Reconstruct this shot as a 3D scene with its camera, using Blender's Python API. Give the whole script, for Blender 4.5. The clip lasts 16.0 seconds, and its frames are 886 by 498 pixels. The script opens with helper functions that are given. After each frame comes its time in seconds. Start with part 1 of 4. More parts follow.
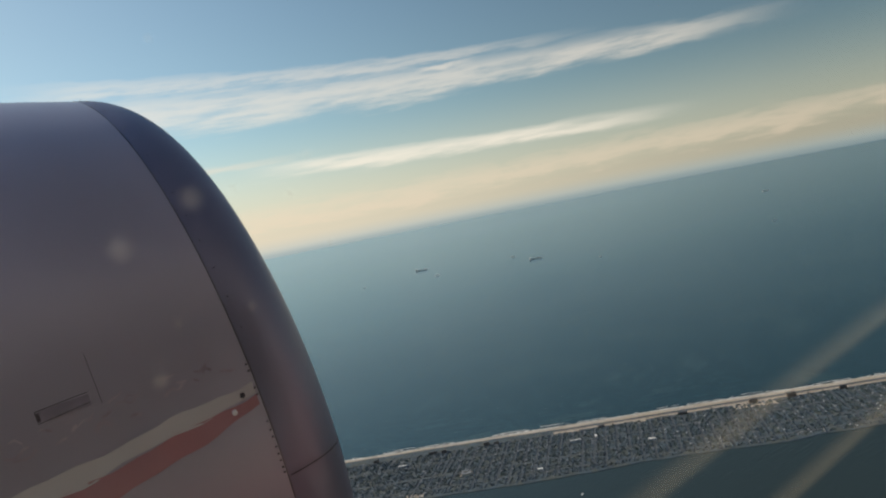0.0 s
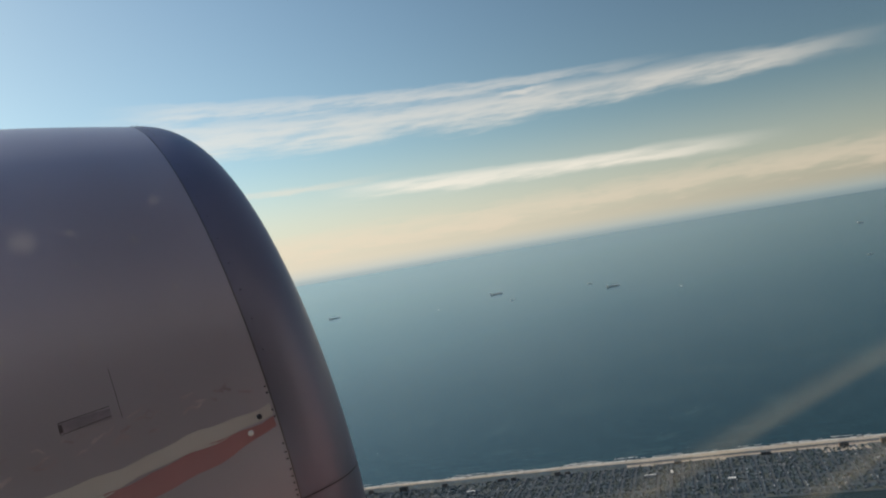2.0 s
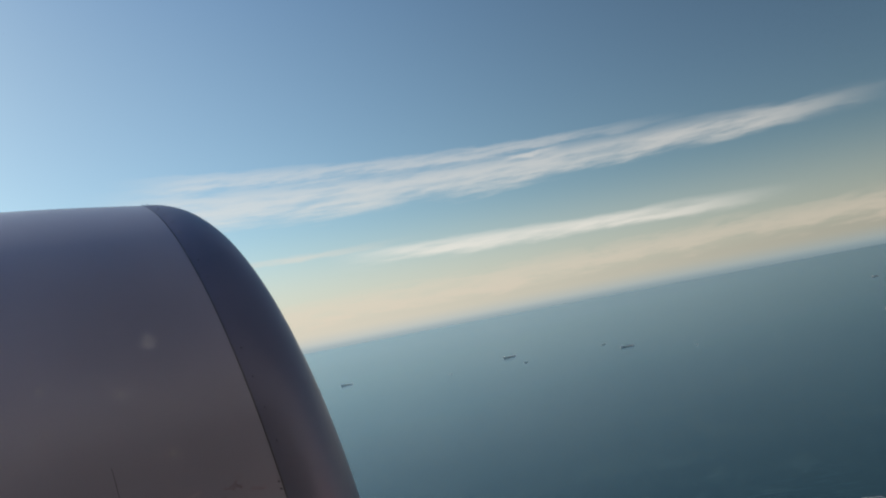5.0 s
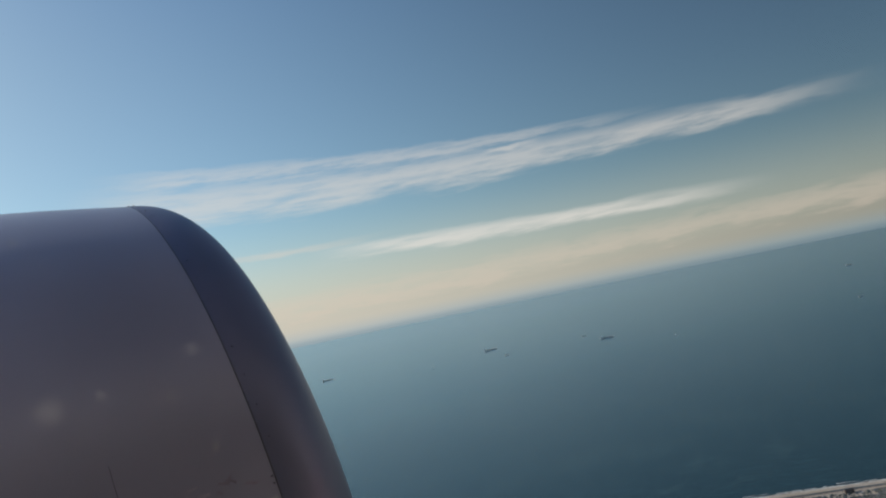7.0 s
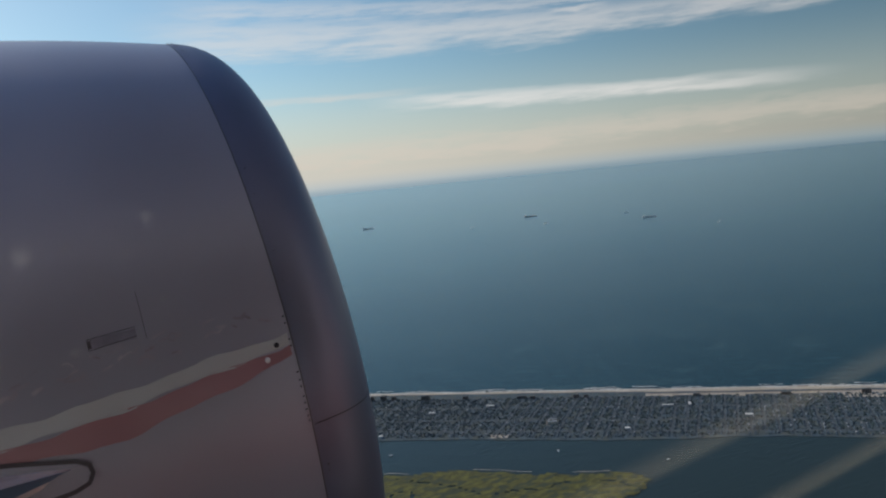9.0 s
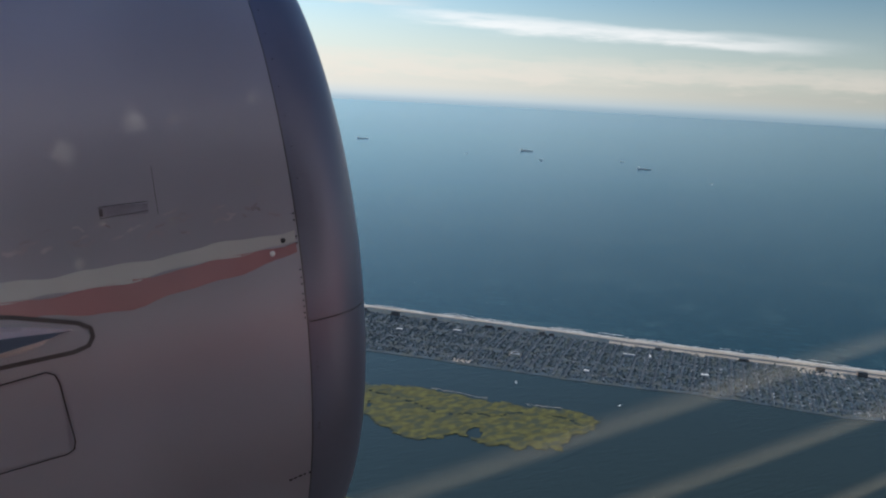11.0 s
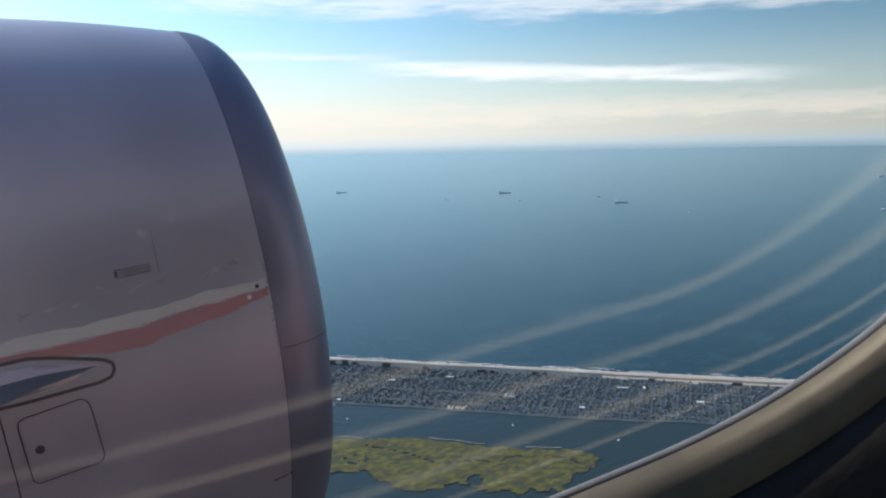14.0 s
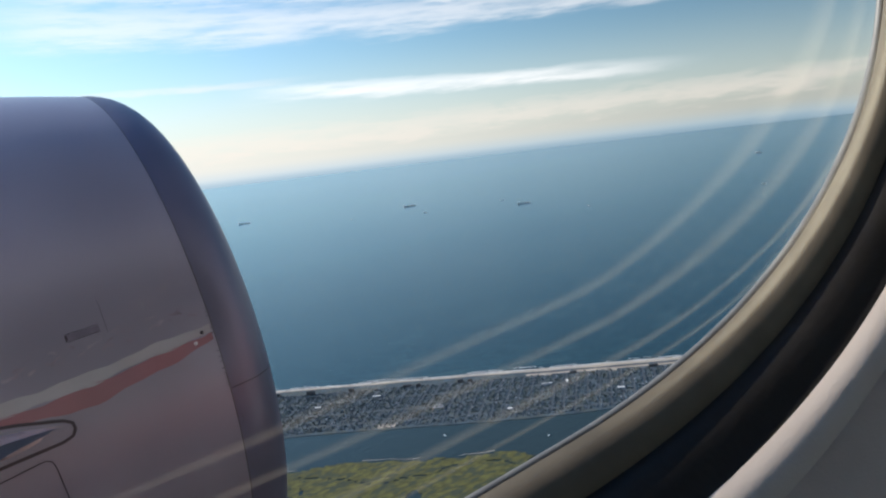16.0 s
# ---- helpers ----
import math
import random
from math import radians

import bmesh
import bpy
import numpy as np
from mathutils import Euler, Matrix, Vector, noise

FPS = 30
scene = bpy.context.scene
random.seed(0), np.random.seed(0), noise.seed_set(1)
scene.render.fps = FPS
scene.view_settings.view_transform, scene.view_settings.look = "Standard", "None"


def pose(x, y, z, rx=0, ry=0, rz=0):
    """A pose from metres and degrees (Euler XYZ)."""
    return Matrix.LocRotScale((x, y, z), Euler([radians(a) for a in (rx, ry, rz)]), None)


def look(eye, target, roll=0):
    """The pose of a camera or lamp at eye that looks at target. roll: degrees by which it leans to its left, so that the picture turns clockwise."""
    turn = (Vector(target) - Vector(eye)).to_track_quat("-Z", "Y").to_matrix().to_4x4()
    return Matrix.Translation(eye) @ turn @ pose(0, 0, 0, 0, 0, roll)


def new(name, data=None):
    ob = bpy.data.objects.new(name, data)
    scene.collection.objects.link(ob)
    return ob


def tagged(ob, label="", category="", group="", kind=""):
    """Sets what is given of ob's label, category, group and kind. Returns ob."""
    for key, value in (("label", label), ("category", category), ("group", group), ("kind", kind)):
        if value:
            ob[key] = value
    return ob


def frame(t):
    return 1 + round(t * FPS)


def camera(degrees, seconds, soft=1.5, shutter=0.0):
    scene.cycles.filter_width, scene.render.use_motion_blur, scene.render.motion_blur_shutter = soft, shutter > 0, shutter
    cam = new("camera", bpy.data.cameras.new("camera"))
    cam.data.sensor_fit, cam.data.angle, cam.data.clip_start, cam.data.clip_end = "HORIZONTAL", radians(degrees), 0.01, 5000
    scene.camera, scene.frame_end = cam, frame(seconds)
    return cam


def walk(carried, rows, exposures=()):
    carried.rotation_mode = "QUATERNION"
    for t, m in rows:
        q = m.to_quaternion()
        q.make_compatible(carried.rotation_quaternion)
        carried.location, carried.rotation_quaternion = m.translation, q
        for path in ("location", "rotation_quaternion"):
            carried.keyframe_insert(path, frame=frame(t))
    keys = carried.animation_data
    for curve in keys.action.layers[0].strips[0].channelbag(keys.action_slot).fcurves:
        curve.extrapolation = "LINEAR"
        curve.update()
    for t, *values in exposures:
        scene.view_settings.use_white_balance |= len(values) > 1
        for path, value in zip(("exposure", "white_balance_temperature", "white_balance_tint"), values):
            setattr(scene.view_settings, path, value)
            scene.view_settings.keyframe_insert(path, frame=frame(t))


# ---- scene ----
cam = camera(62.2, 16.0, soft=2.2)
PATH = [
    (0.0, pose(-0.395, -1.778, 0.374, 87.09, 11.21, -36.57)),
    (0.5, pose(-0.346, -1.778, 0.365, 90.30, 10.54, -30.75)),
    (1.0, pose(-0.325, -1.808, 0.365, 91.26, 10.07, -29.96)),
    (1.5, pose(-0.341, -1.833, 0.373, 90.37, 9.68, -30.83)),
    (2.0, pose(-0.324, -1.824, 0.368, 90.00, 9.71, -30.54)),
    (2.5, pose(-0.394, -1.763, 0.362, 93.15, 10.18, -35.45)),
    (3.0, pose(-0.362, -1.784, 0.352, 94.08, 11.95, -33.41)),
    (3.5, pose(-0.360, -1.812, 0.363, 93.71, 11.92, -32.36)),
    (4.0, pose(-0.344, -1.819, 0.376, 92.24, 12.29, -30.42)),
    (4.5, pose(-0.304, -1.770, 0.389, 95.09, 11.05, -29.24)),
    (7.0, pose(-0.329, -1.795, 0.401, 94.32, 11.71, -31.14)),
    (7.5, pose(-0.295, -1.828, 0.401, 92.26, 11.40, -28.02)),
    (8.0, pose(-0.307, -1.821, 0.399, 93.26, 11.61, -28.44)),
    (8.2, pose(-0.306, -1.824, 0.400, 89.40, 11.05, -28.95)),
    (10.3, pose(-0.298, -1.880, 0.421, 83.75, -2.30, -24.60)),
    (10.5, pose(-0.296, -1.881, 0.421, 83.61, -2.37, -24.79)),
    (11.0, pose(-0.344, -1.840, 0.410, 77.86, -2.90, -27.36)),
    (11.5, pose(-0.329, -1.858, 0.410, 79.48, -2.47, -26.61)),
    (12.0, pose(-0.326, -1.865, 0.415, 79.65, -1.81, -27.58)),
    (12.5, pose(-0.326, -1.875, 0.420, 81.52, 0.06, -28.15)),
    (13.0, pose(-0.363, -1.870, 0.427, 80.61, -0.05, -31.99)),
    (13.5, pose(-0.349, -2.031, 0.442, 81.07, 0.72, -27.53)),
    (14.0, pose(-0.416, -2.178, 0.452, 81.54, 1.19, -29.32)),
    (14.5, pose(-0.457, -2.292, 0.459, 84.20, 3.50, -29.49)),
    (15.0, pose(-0.508, -2.273, 0.461, 85.34, 4.44, -32.75)),
    (15.5, pose(-0.493, -2.285, 0.471, 82.37, 4.88, -34.51)),
    (16.0, pose(-0.518, -2.290, 0.497, 82.15, 6.79, -37.14)),
]
walk(cam, PATH, exposures=[(0.0, 0.0, 7650, 12), (2.5, 0.0, 7350, 12), (4.5, -0.09, 7050, 12), (8.0, -0.35, 6720, 12), (10.5, 0.08, 6320, 13), (11.3, 0.24, 6280, 13), (12.5, 0.43, 6250, 14), (13.1, 0.58, 6400, 14), (14.2, 0.39, 6200, 13), (14.7, 0.36, 6100, 13), (16.0, 0.37, 6250, 13)])

# ---- world and sun ----
SUN_AZ, SUN_EL = radians(-33), radians(32)     # azimuth from +y towards +x
SEA = -60.0                                    # the coast is a model at about 1:30, so that it lies inside the camera's range
world = bpy.data.worlds.new("sky")
scene.world = world
world.use_nodes = True
wt = world.node_tree
wt.nodes.clear()


def wire(tree, a, b):
    tree.links.new(a, b)


def calc(tree, op, a, b=None, c=None, clamp=False):
    n = tree.nodes.new("ShaderNodeMath")
    n.operation, n.use_clamp = op, clamp
    for i, v in enumerate((a, b, c)):
        if v is None:
            continue
        if isinstance(v, (int, float)):
            n.inputs[i].default_value = v
        else:
            tree.links.new(v, n.inputs[i])
    return n.outputs[0]


def ramp_between(tree, value, lo, hi, to_lo=0.0, to_hi=1.0):
    n = tree.nodes.new("ShaderNodeMapRange")
    n.interpolation_type = "SMOOTHSTEP"
    tree.links.new(value, n.inputs["Value"])
    for key, v in (("From Min", lo), ("From Max", hi), ("To Min", to_lo), ("To Max", to_hi)):
        n.inputs[key].default_value = v
    return n.outputs["Result"]


def mix_colour(tree, factor, a, b, blend="MIX"):
    n = tree.nodes.new("ShaderNodeMix")
    n.data_type, n.blend_type = "RGBA", blend
    for socket, v in ((n.inputs[0], factor), (n.inputs[6], a), (n.inputs[7], b)):
        if isinstance(v, (int, float)):
            socket.default_value = v
        elif isinstance(v, tuple):
            socket.default_value = (*v, 1) if len(v) == 3 else v
        else:
            tree.links.new(v, socket)
    return n.outputs[2]


coords = wt.nodes.new("ShaderNodeTexCoord").outputs["Generated"]
split = wt.nodes.new("ShaderNodeSeparateXYZ")
wire(wt, coords, split.inputs[0])
dx, dy, dz = split.outputs
lifted = calc(wt, "MAXIMUM", dz, 0.012)
join = wt.nodes.new("ShaderNodeCombineXYZ")
for s, v in zip(join.inputs, (dx, dy, lifted)):
    wire(wt, v, s)
sky = wt.nodes.new("ShaderNodeTexSky")
sky.sky_type, sky.sun_disc = "NISHITA", False
sky.sun_elevation, sky.sun_rotation = SUN_EL, SUN_AZ
sky.altitude, sky.air_density, sky.dust_density, sky.ozone_density = 600, 1.0, 1.6, 1.5
wire(wt, join.outputs[0], sky.inputs[0])
azim = calc(wt, "MULTIPLY", calc(wt, "ARCTAN2", dx, dy), 57.2958)
elev = calc(wt, "MULTIPLY", calc(wt, "ARCSINE", dz), 57.2958)


def streak(az_lo, az_hi, el_at, slope, half, detail, seed, strength, soft=8.0, far_half=None, ragged=2.6, across=0.55):
    """A long cirrus streak between two azimuths, el_at degrees high at azimuth 30; half: its half width, at its far end far_half."""
    at = wt.nodes.new("ShaderNodeCombineXYZ")
    wire(wt, calc(wt, "MULTIPLY", azim, 0.10), at.inputs[0])
    wire(wt, calc(wt, "MULTIPLY", elev, across), at.inputs[1])
    at.inputs[2].default_value = seed
    nz = wt.nodes.new("ShaderNodeTexNoise")
    nz.inputs["Scale"].default_value, nz.inputs["Detail"].default_value, nz.inputs["Roughness"].default_value = detail, 8.0, 0.62
    wire(wt, at.outputs[0], nz.inputs["Vector"])
    reach = ramp_between(wt, azim, az_lo, az_hi, half, half if far_half is None else far_half)
    wob = calc(wt, "MULTIPLY", calc(wt, "MULTIPLY", calc(wt, "SUBTRACT", nz.outputs["Fac"], 0.5), ragged), reach)
    centre = calc(wt, "ADD", calc(wt, "MULTIPLY", calc(wt, "SUBTRACT", azim, 30.0), slope), el_at)
    off = calc(wt, "DIVIDE", calc(wt, "ABSOLUTE", calc(wt, "ADD", calc(wt, "SUBTRACT", elev, centre), wob)), reach)
    band = ramp_between(wt, off, 0.25, 1.0, 1.0, 0.0)
    left = ramp_between(wt, azim, az_lo, az_lo + soft)
    right = ramp_between(wt, azim, az_hi - soft * 1.6, az_hi, 1.0, 0.0)
    body = ramp_between(wt, nz.outputs["Fac"], 0.30, 0.62, 0.35, 1.0)
    return calc(wt, "MULTIPLY", calc(wt, "MULTIPLY", calc(wt, "MULTIPLY", band, left), calc(wt, "MULTIPLY", right, body)), strength, clamp=True)


base = mix_colour(wt, 1.0, sky.outputs[0], (0.80, 1.0, 1.02), "MULTIPLY")
base = mix_colour(wt, ramp_between(wt, azim, 10.0, 75.0, 0.0, 0.50), base, (0.0, 0.0, 0.0))
base = mix_colour(wt, ramp_between(wt, elev, 18.0, 55.0), base, mix_colour(wt, 1.0, base, (0.50, 0.76, 1.10), "MULTIPLY"))   # deeper blue overhead
haze = calc(wt, "MULTIPLY", ramp_between(wt, elev, -0.5, 9.0, 0.78, 0.0), ramp_between(wt, azim, 8.0, 72.0, 1.10, 0.46))
base = mix_colour(wt, haze, base, (6.5, 6.1, 5.55))
lows = streak(-60, 140, 1.9, 0.0, 1.2, 2.2, 9.1, 0.35)
base = mix_colour(wt, lows, base, (7.2, 6.1, 5.2))
for cloud, tint in ((streak(4, 66, 10.3, -0.035, 2.2, 1.6, 2.3, 0.50, 8.0, 0.95, 1.5, 0.8), (7.8, 7.4, 7.0)),
                    (streak(6, 52, 12.1, -0.055, 0.85, 2.2, 5.9, 0.36, 8.0, 0.50, 2.2, 0.8), (7.8, 7.4, 7.0)),
                    (streak(36, 42, 10.9, 0.0, 0.35, 3.0, 8.2, 0.45, 2.0), (7.8, 7.4, 7.0)),
                    (streak(21, 58, 5.2, -0.045, 0.95, 1.3, 7.7, 0.60, 8.0, 0.70, 1.7, 0.8), (8.6, 8.2, 7.8)),
                    (streak(-10, 30, 6.3, 0.0, 0.35, 1.5, 1.7, 0.45), (7.4, 6.7, 6.0))):
    base = mix_colour(wt, cloud, base, tint)
# the far sea fades into the haze below the true horizon
far_haze = mix_colour(wt, ramp_between(wt, azim, 12.0, 65.0), (4.3, 5.1, 5.5), (2.6, 3.5, 4.0))
base = mix_colour(wt, ramp_between(wt, elev, -0.80, 0.55, 0.80, 0.0), base, far_haze)
far_sea = mix_colour(wt, ramp_between(wt, azim, 12.0, 65.0), (3.0, 4.0, 4.6), (1.8, 2.6, 3.1))
base = mix_colour(wt, ramp_between(wt, elev, -1.0, -0.30, 1.0, 0.0), base, far_sea)
back = wt.nodes.new("ShaderNodeBackground")
back.inputs["Strength"].default_value = 0.124
wire(wt, base, back.inputs["Color"])
wire(wt, back.outputs[0], wt.nodes.new("ShaderNodeOutputWorld").inputs["Surface"])

sun_data = bpy.data.lights.new("sun", "SUN")
sun_data.energy, sun_data.angle, sun_data.color = 3.6, radians(0.53), (1.0, 0.90, 0.76)
sun = new("sun", sun_data)
sun_way = Vector((math.sin(SUN_AZ) * math.cos(SUN_EL), math.cos(SUN_AZ) * math.cos(SUN_EL), math.sin(SUN_EL)))
sun.matrix_world = look(sun_way * 100, (0, 0, 0))

# ---- materials ----


def material(name, colour, rough=0.5, metal=0.0, vary=0.12, scale=3.0, grain=0.0, grain_scale=60.0, random_by=None, second=None,
             second_scale=1.0, stretch=(1, 1, 1), coat=0.0, rough_vary=0.08, coat_rough=0.05):
    """A surface with broad stains, fine grain and bump; random_by is 'object' or 'island'."""
    m = bpy.data.materials.new(name)
    m.use_nodes = True
    t = m.node_tree
    p = t.nodes["Principled BSDF"]
    tc = t.nodes.new("ShaderNodeTexCoord").outputs["Object"]
    mp = t.nodes.new("ShaderNodeMapping")
    mp.inputs["Scale"].default_value = stretch
    wire(t, tc, mp.inputs["Vector"])

    def noisy(s, detail=5.0):
        n = t.nodes.new("ShaderNodeTexNoise")
        n.inputs["Scale"].default_value, n.inputs["Detail"].default_value = s, detail
        wire(t, mp.outputs[0], n.inputs["Vector"])
        return n.outputs["Fac"]
    broad = noisy(scale)
    dark = tuple(c * (1 - vary) for c in colour)
    light = tuple(min(1.0, c * (1 + vary)) for c in colour)
    col = mix_colour(t, ramp_between(t, broad, 0.3, 0.7), dark, light)
    if second:
        col = mix_colour(t, ramp_between(t, noisy(second_scale, 6.0), 0.45, 0.62), col, second)
    if random_by:
        if random_by == "object":
            rnd = t.nodes.new("ShaderNodeObjectInfo").outputs["Random"]
        else:
            rnd = t.nodes.new("ShaderNodeNewGeometry").outputs["Random Per Island"]
        hs = t.nodes.new("ShaderNodeHueSaturation")
        wire(t, ramp_between(t, rnd, 0, 1, 0.75, 1.3), hs.inputs["Value"])
        wire(t, col, hs.inputs["Color"])
        col = hs.outputs[0]
    wire(t, col, p.inputs["Base Color"])
    fine = noisy(grain_scale, 3.0)
    wire(t, calc(t, "ADD", calc(t, "MULTIPLY", calc(t, "SUBTRACT", broad, 0.5), rough_vary * 2), rough, clamp=True), p.inputs["Roughness"])
    p.inputs["Metallic"].default_value = metal
    p.inputs["Coat Weight"].default_value = coat
    p.inputs["Coat Roughness"].default_value = coat_rough
    if grain:
        b = t.nodes.new("ShaderNodeBump")
        b.inputs["Strength"].default_value, b.inputs["Distance"].default_value = grain, 0.02
        wire(t, fine, b.inputs["Height"])
        wire(t, b.outputs[0], p.inputs["Normal"])
    return m


GREY_PAINT = material("grey_nacelle_paint", (0.388, 0.356, 0.396), 0.45, 0.25, 0.12, 2.2, 0.03, 220.0, coat=0.6, coat_rough=0.30)
LIP_METAL = material("worn_lip_metal", (0.215, 0.205, 0.262), 0.42, 0.55, 0.10, 3.5, 0.05, 160.0)
# these two carry the painted reflection of the fuselage stripes
WHITE_REFLECTION = material("painted_white_reflection", (0.54, 0.52, 0.49), 0.42, 0.0, 0.06, 6.0, 0.03, 200.0, coat=0.3)
RED_REFLECTION = material("painted_red_reflection", (0.40, 0.190, 0.195), 0.42, 0.0, 0.10, 6.0, 0.03, 200.0, coat=0.3)
DARK_GAP = material("dark_panel_gap", (0.045, 0.038, 0.040), 0.7, 0.0, 0.1)
RIVET = material("dull_rivet_metal", (0.15, 0.14, 0.14), 0.5, 0.6, 0.2)
# blue edge and pink top: reflected sky painted into the strake's tones
STRAKE_EDGE_SKY = material("strake_edge_sky_tone", (0.17, 0.21, 0.30), 0.35, 0.2, 0.08, 6.0, 0.03, 150.0)
STRAKE_SKY = material("strake_sky_tone", (0.84, 0.64, 0.59), 0.28, 0.0, 0.06, 5.0, 0.03, 150.0, coat=0.6)
VENT_PAINT = material("shaded_vent_paint", (0.28, 0.25, 0.285), 0.6, 0.1, 0.2, 30.0)
REFLECTION_FLECK = material("painted_reflection_fleck", (0.385, 0.325, 0.345), 0.5, 0.0, 0.25, 30.0)
GASKET = material("grey_sealant", (0.095, 0.078, 0.080), 0.6, 0.0, 0.15, 20.0)
GLINT = material("bright_stud_metal", (0.9, 0.88, 0.85), 0.15, 0.3, 0.02)
SKIN = material("pale_fuselage_paint", (0.66, 0.62, 0.60), 0.35, 0.1, 0.06, 1.5, 0.03, 120.0)
LIVERY_RED = material("red_fuselage_paint", (0.50, 0.085, 0.075), 0.3, 0.0, 0.08, 3.0, 0.03, 120.0, coat=0.5)
LIVERY_WHITE = material("white_fuselage_paint", (0.78, 0.76, 0.73), 0.3, 0.0, 0.05, 3.0, 0.03, 120.0, coat=0.5)
RIM = material("tan_window_rim", (0.170, 0.140, 0.096), 0.55, 0.0, 0.14, 9.0, 0.04, 160.0)
BEAD = material("dull_edge_moulding", (0.20, 0.195, 0.185), 0.45, 0.0, 0.12, 14.0, 0.03, 180.0)
BLACK_SEAL = material("black_rubber_seal", (0.020, 0.017, 0.014), 0.65, 0.0, 0.15, 8.0, 0.08, 60.0)
LINER = material("cream_window_liner", (0.74, 0.65, 0.57), 0.5, 0.0, 0.05, 4.0, 0.08, 140.0)
PANEL = material("grey_cabin_panel", (0.78, 0.68, 0.63), 0.6, 0.0, 0.06, 3.0, 0.15, 180.0)
CARPET = material("dark_cabin_floor", (0.20, 0.19, 0.20), 0.9, 0.0, 0.2, 5.0, 0.4, 200.0)
SAND = material("pale_beach_sand", (0.42, 0.37, 0.31), 0.9, 0.0, 0.15, 0.25, 0.3, 3.0, second=(0.42, 0.36, 0.28), second_scale=0.12)
FOAM = material("surf_foam", (0.66, 0.66, 0.64), 0.8, 0.0, 0.08, 0.8)
# the blue haze of distance is put into the town's colours below
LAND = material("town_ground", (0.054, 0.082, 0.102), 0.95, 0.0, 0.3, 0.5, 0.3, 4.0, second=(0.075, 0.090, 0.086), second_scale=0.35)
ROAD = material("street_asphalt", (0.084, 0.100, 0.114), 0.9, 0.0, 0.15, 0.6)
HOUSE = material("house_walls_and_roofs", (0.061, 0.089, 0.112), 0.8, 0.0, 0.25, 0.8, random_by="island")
PALE_HOUSE = material("pale_house_roofs", (0.25, 0.265, 0.28), 0.8, 0.0, 0.1, 0.8, random_by="island")
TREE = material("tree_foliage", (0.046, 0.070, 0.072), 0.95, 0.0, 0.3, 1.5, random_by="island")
MARSH = material("salt_marsh_grass", (0.088, 0.086, 0.020), 0.95, 0.0, 0.40, 0.55, 0.5, 3.0, second=(0.040, 0.050, 0.028), second_scale=0.42, stretch=(1.0, 1.6, 1.0))
APARTMENT = material("apartment_brick", (0.17, 0.13, 0.11), 0.8, 0.0, 0.15, 1.0, random_by="object")
GLASS_DARK = material("dark_window_glass", (0.03, 0.035, 0.04), 0.15)
HULL = material("ship_hull_paint", (0.58, 0.57, 0.56), 0.6, 0.0, 0.2, 0.3, random_by="object")
WHITE_PAINT = material("white_ship_paint", (0.82, 0.82, 0.80), 0.5, 0.0, 0.05, 0.5)
DECK = material("ship_deck_paint", (0.26, 0.20, 0.17), 0.7, 0.0, 0.2, 0.4)

WATER = bpy.data.materials.new("sea_water")
WATER.use_nodes = True
t_ = WATER.node_tree
p_ = t_.nodes["Principled BSDF"]
tc_ = t_.nodes.new("ShaderNodeTexCoord").outputs["Object"]
n1 = t_.nodes.new("ShaderNodeTexNoise")
n1.inputs["Scale"].default_value, n1.inputs["Detail"].default_value = 0.006, 6.0
wire(t_, tc_, n1.inputs["Vector"])
n4 = t_.nodes.new("ShaderNodeTexNoise")
n4.inputs["Scale"].default_value, n4.inputs["Detail"].default_value, n4.inputs["Distortion"].default_value = 0.018, 8.0, 1.6
wire(t_, tc_, n4.inputs["Vector"])
# silty bay behind the barrier island
where_ = t_.nodes.new("ShaderNodeSeparateXYZ")
wire(t_, tc_, where_.inputs[0])
inland_ = calc(t_, "ADD", calc(t_, "MULTIPLY", calc(t_, "SUBTRACT", where_.outputs[0], 105.6), -0.676), calc(t_, "MULTIPLY", calc(t_, "SUBTRACT", where_.outputs[1], 156.1), -0.737))
bay_ = ramp_between(t_, inland_, 8.0, 26.0)
# greener over the shoals, bluer offshore, with drifting slicks
off_ = ramp_between(t_, inland_, -700.0, -15.0)
sea_ = mix_colour(t_, off_, (0.018, 0.054, 0.076), (0.018, 0.046, 0.055))
sea_ = mix_colour(t_, ramp_between(t_, n1.outputs["Fac"], 0.35, 0.65, 0.0, 0.45), sea_, (0.030, 0.066, 0.076))
sea_ = mix_colour(t_, ramp_between(t_, n4.outputs["Fac"], 0.54, 0.66, 0.0, 0.40), sea_, (0.046, 0.084, 0.086))
# low swell rows along the beach as painted wave shading, finer and fainter offshore
along_ = calc(t_, "ADD", calc(t_, "MULTIPLY", where_.outputs[0], 0.737), calc(t_, "MULTIPLY", where_.outputs[1], -0.676))
swell_at = t_.nodes.new("ShaderNodeCombineXYZ")
wire(t_, calc(t_, "MULTIPLY", along_, 0.10), swell_at.inputs[0])
wire(t_, calc(t_, "MULTIPLY", inland_, 0.62), swell_at.inputs[1])
n5 = t_.nodes.new("ShaderNodeTexNoise")
n5.inputs["Scale"].default_value, n5.inputs["Detail"].default_value, n5.inputs["Roughness"].default_value = 1.0, 4.0, 0.65
wire(t_, swell_at.outputs[0], n5.inputs["Vector"])
near_ = ramp_between(t_, inland_, -160.0, -6.0, 0.10, 0.55)
sea_ = mix_colour(t_, calc(t_, "MULTIPLY", ramp_between(t_, n5.outputs["Fac"], 0.52, 0.70), near_), sea_, (0.008, 0.034, 0.044))
sea_ = mix_colour(t_, calc(t_, "MULTIPLY", ramp_between(t_, n5.outputs["Fac"], 0.46, 0.30), near_), sea_, (0.034, 0.082, 0.090))
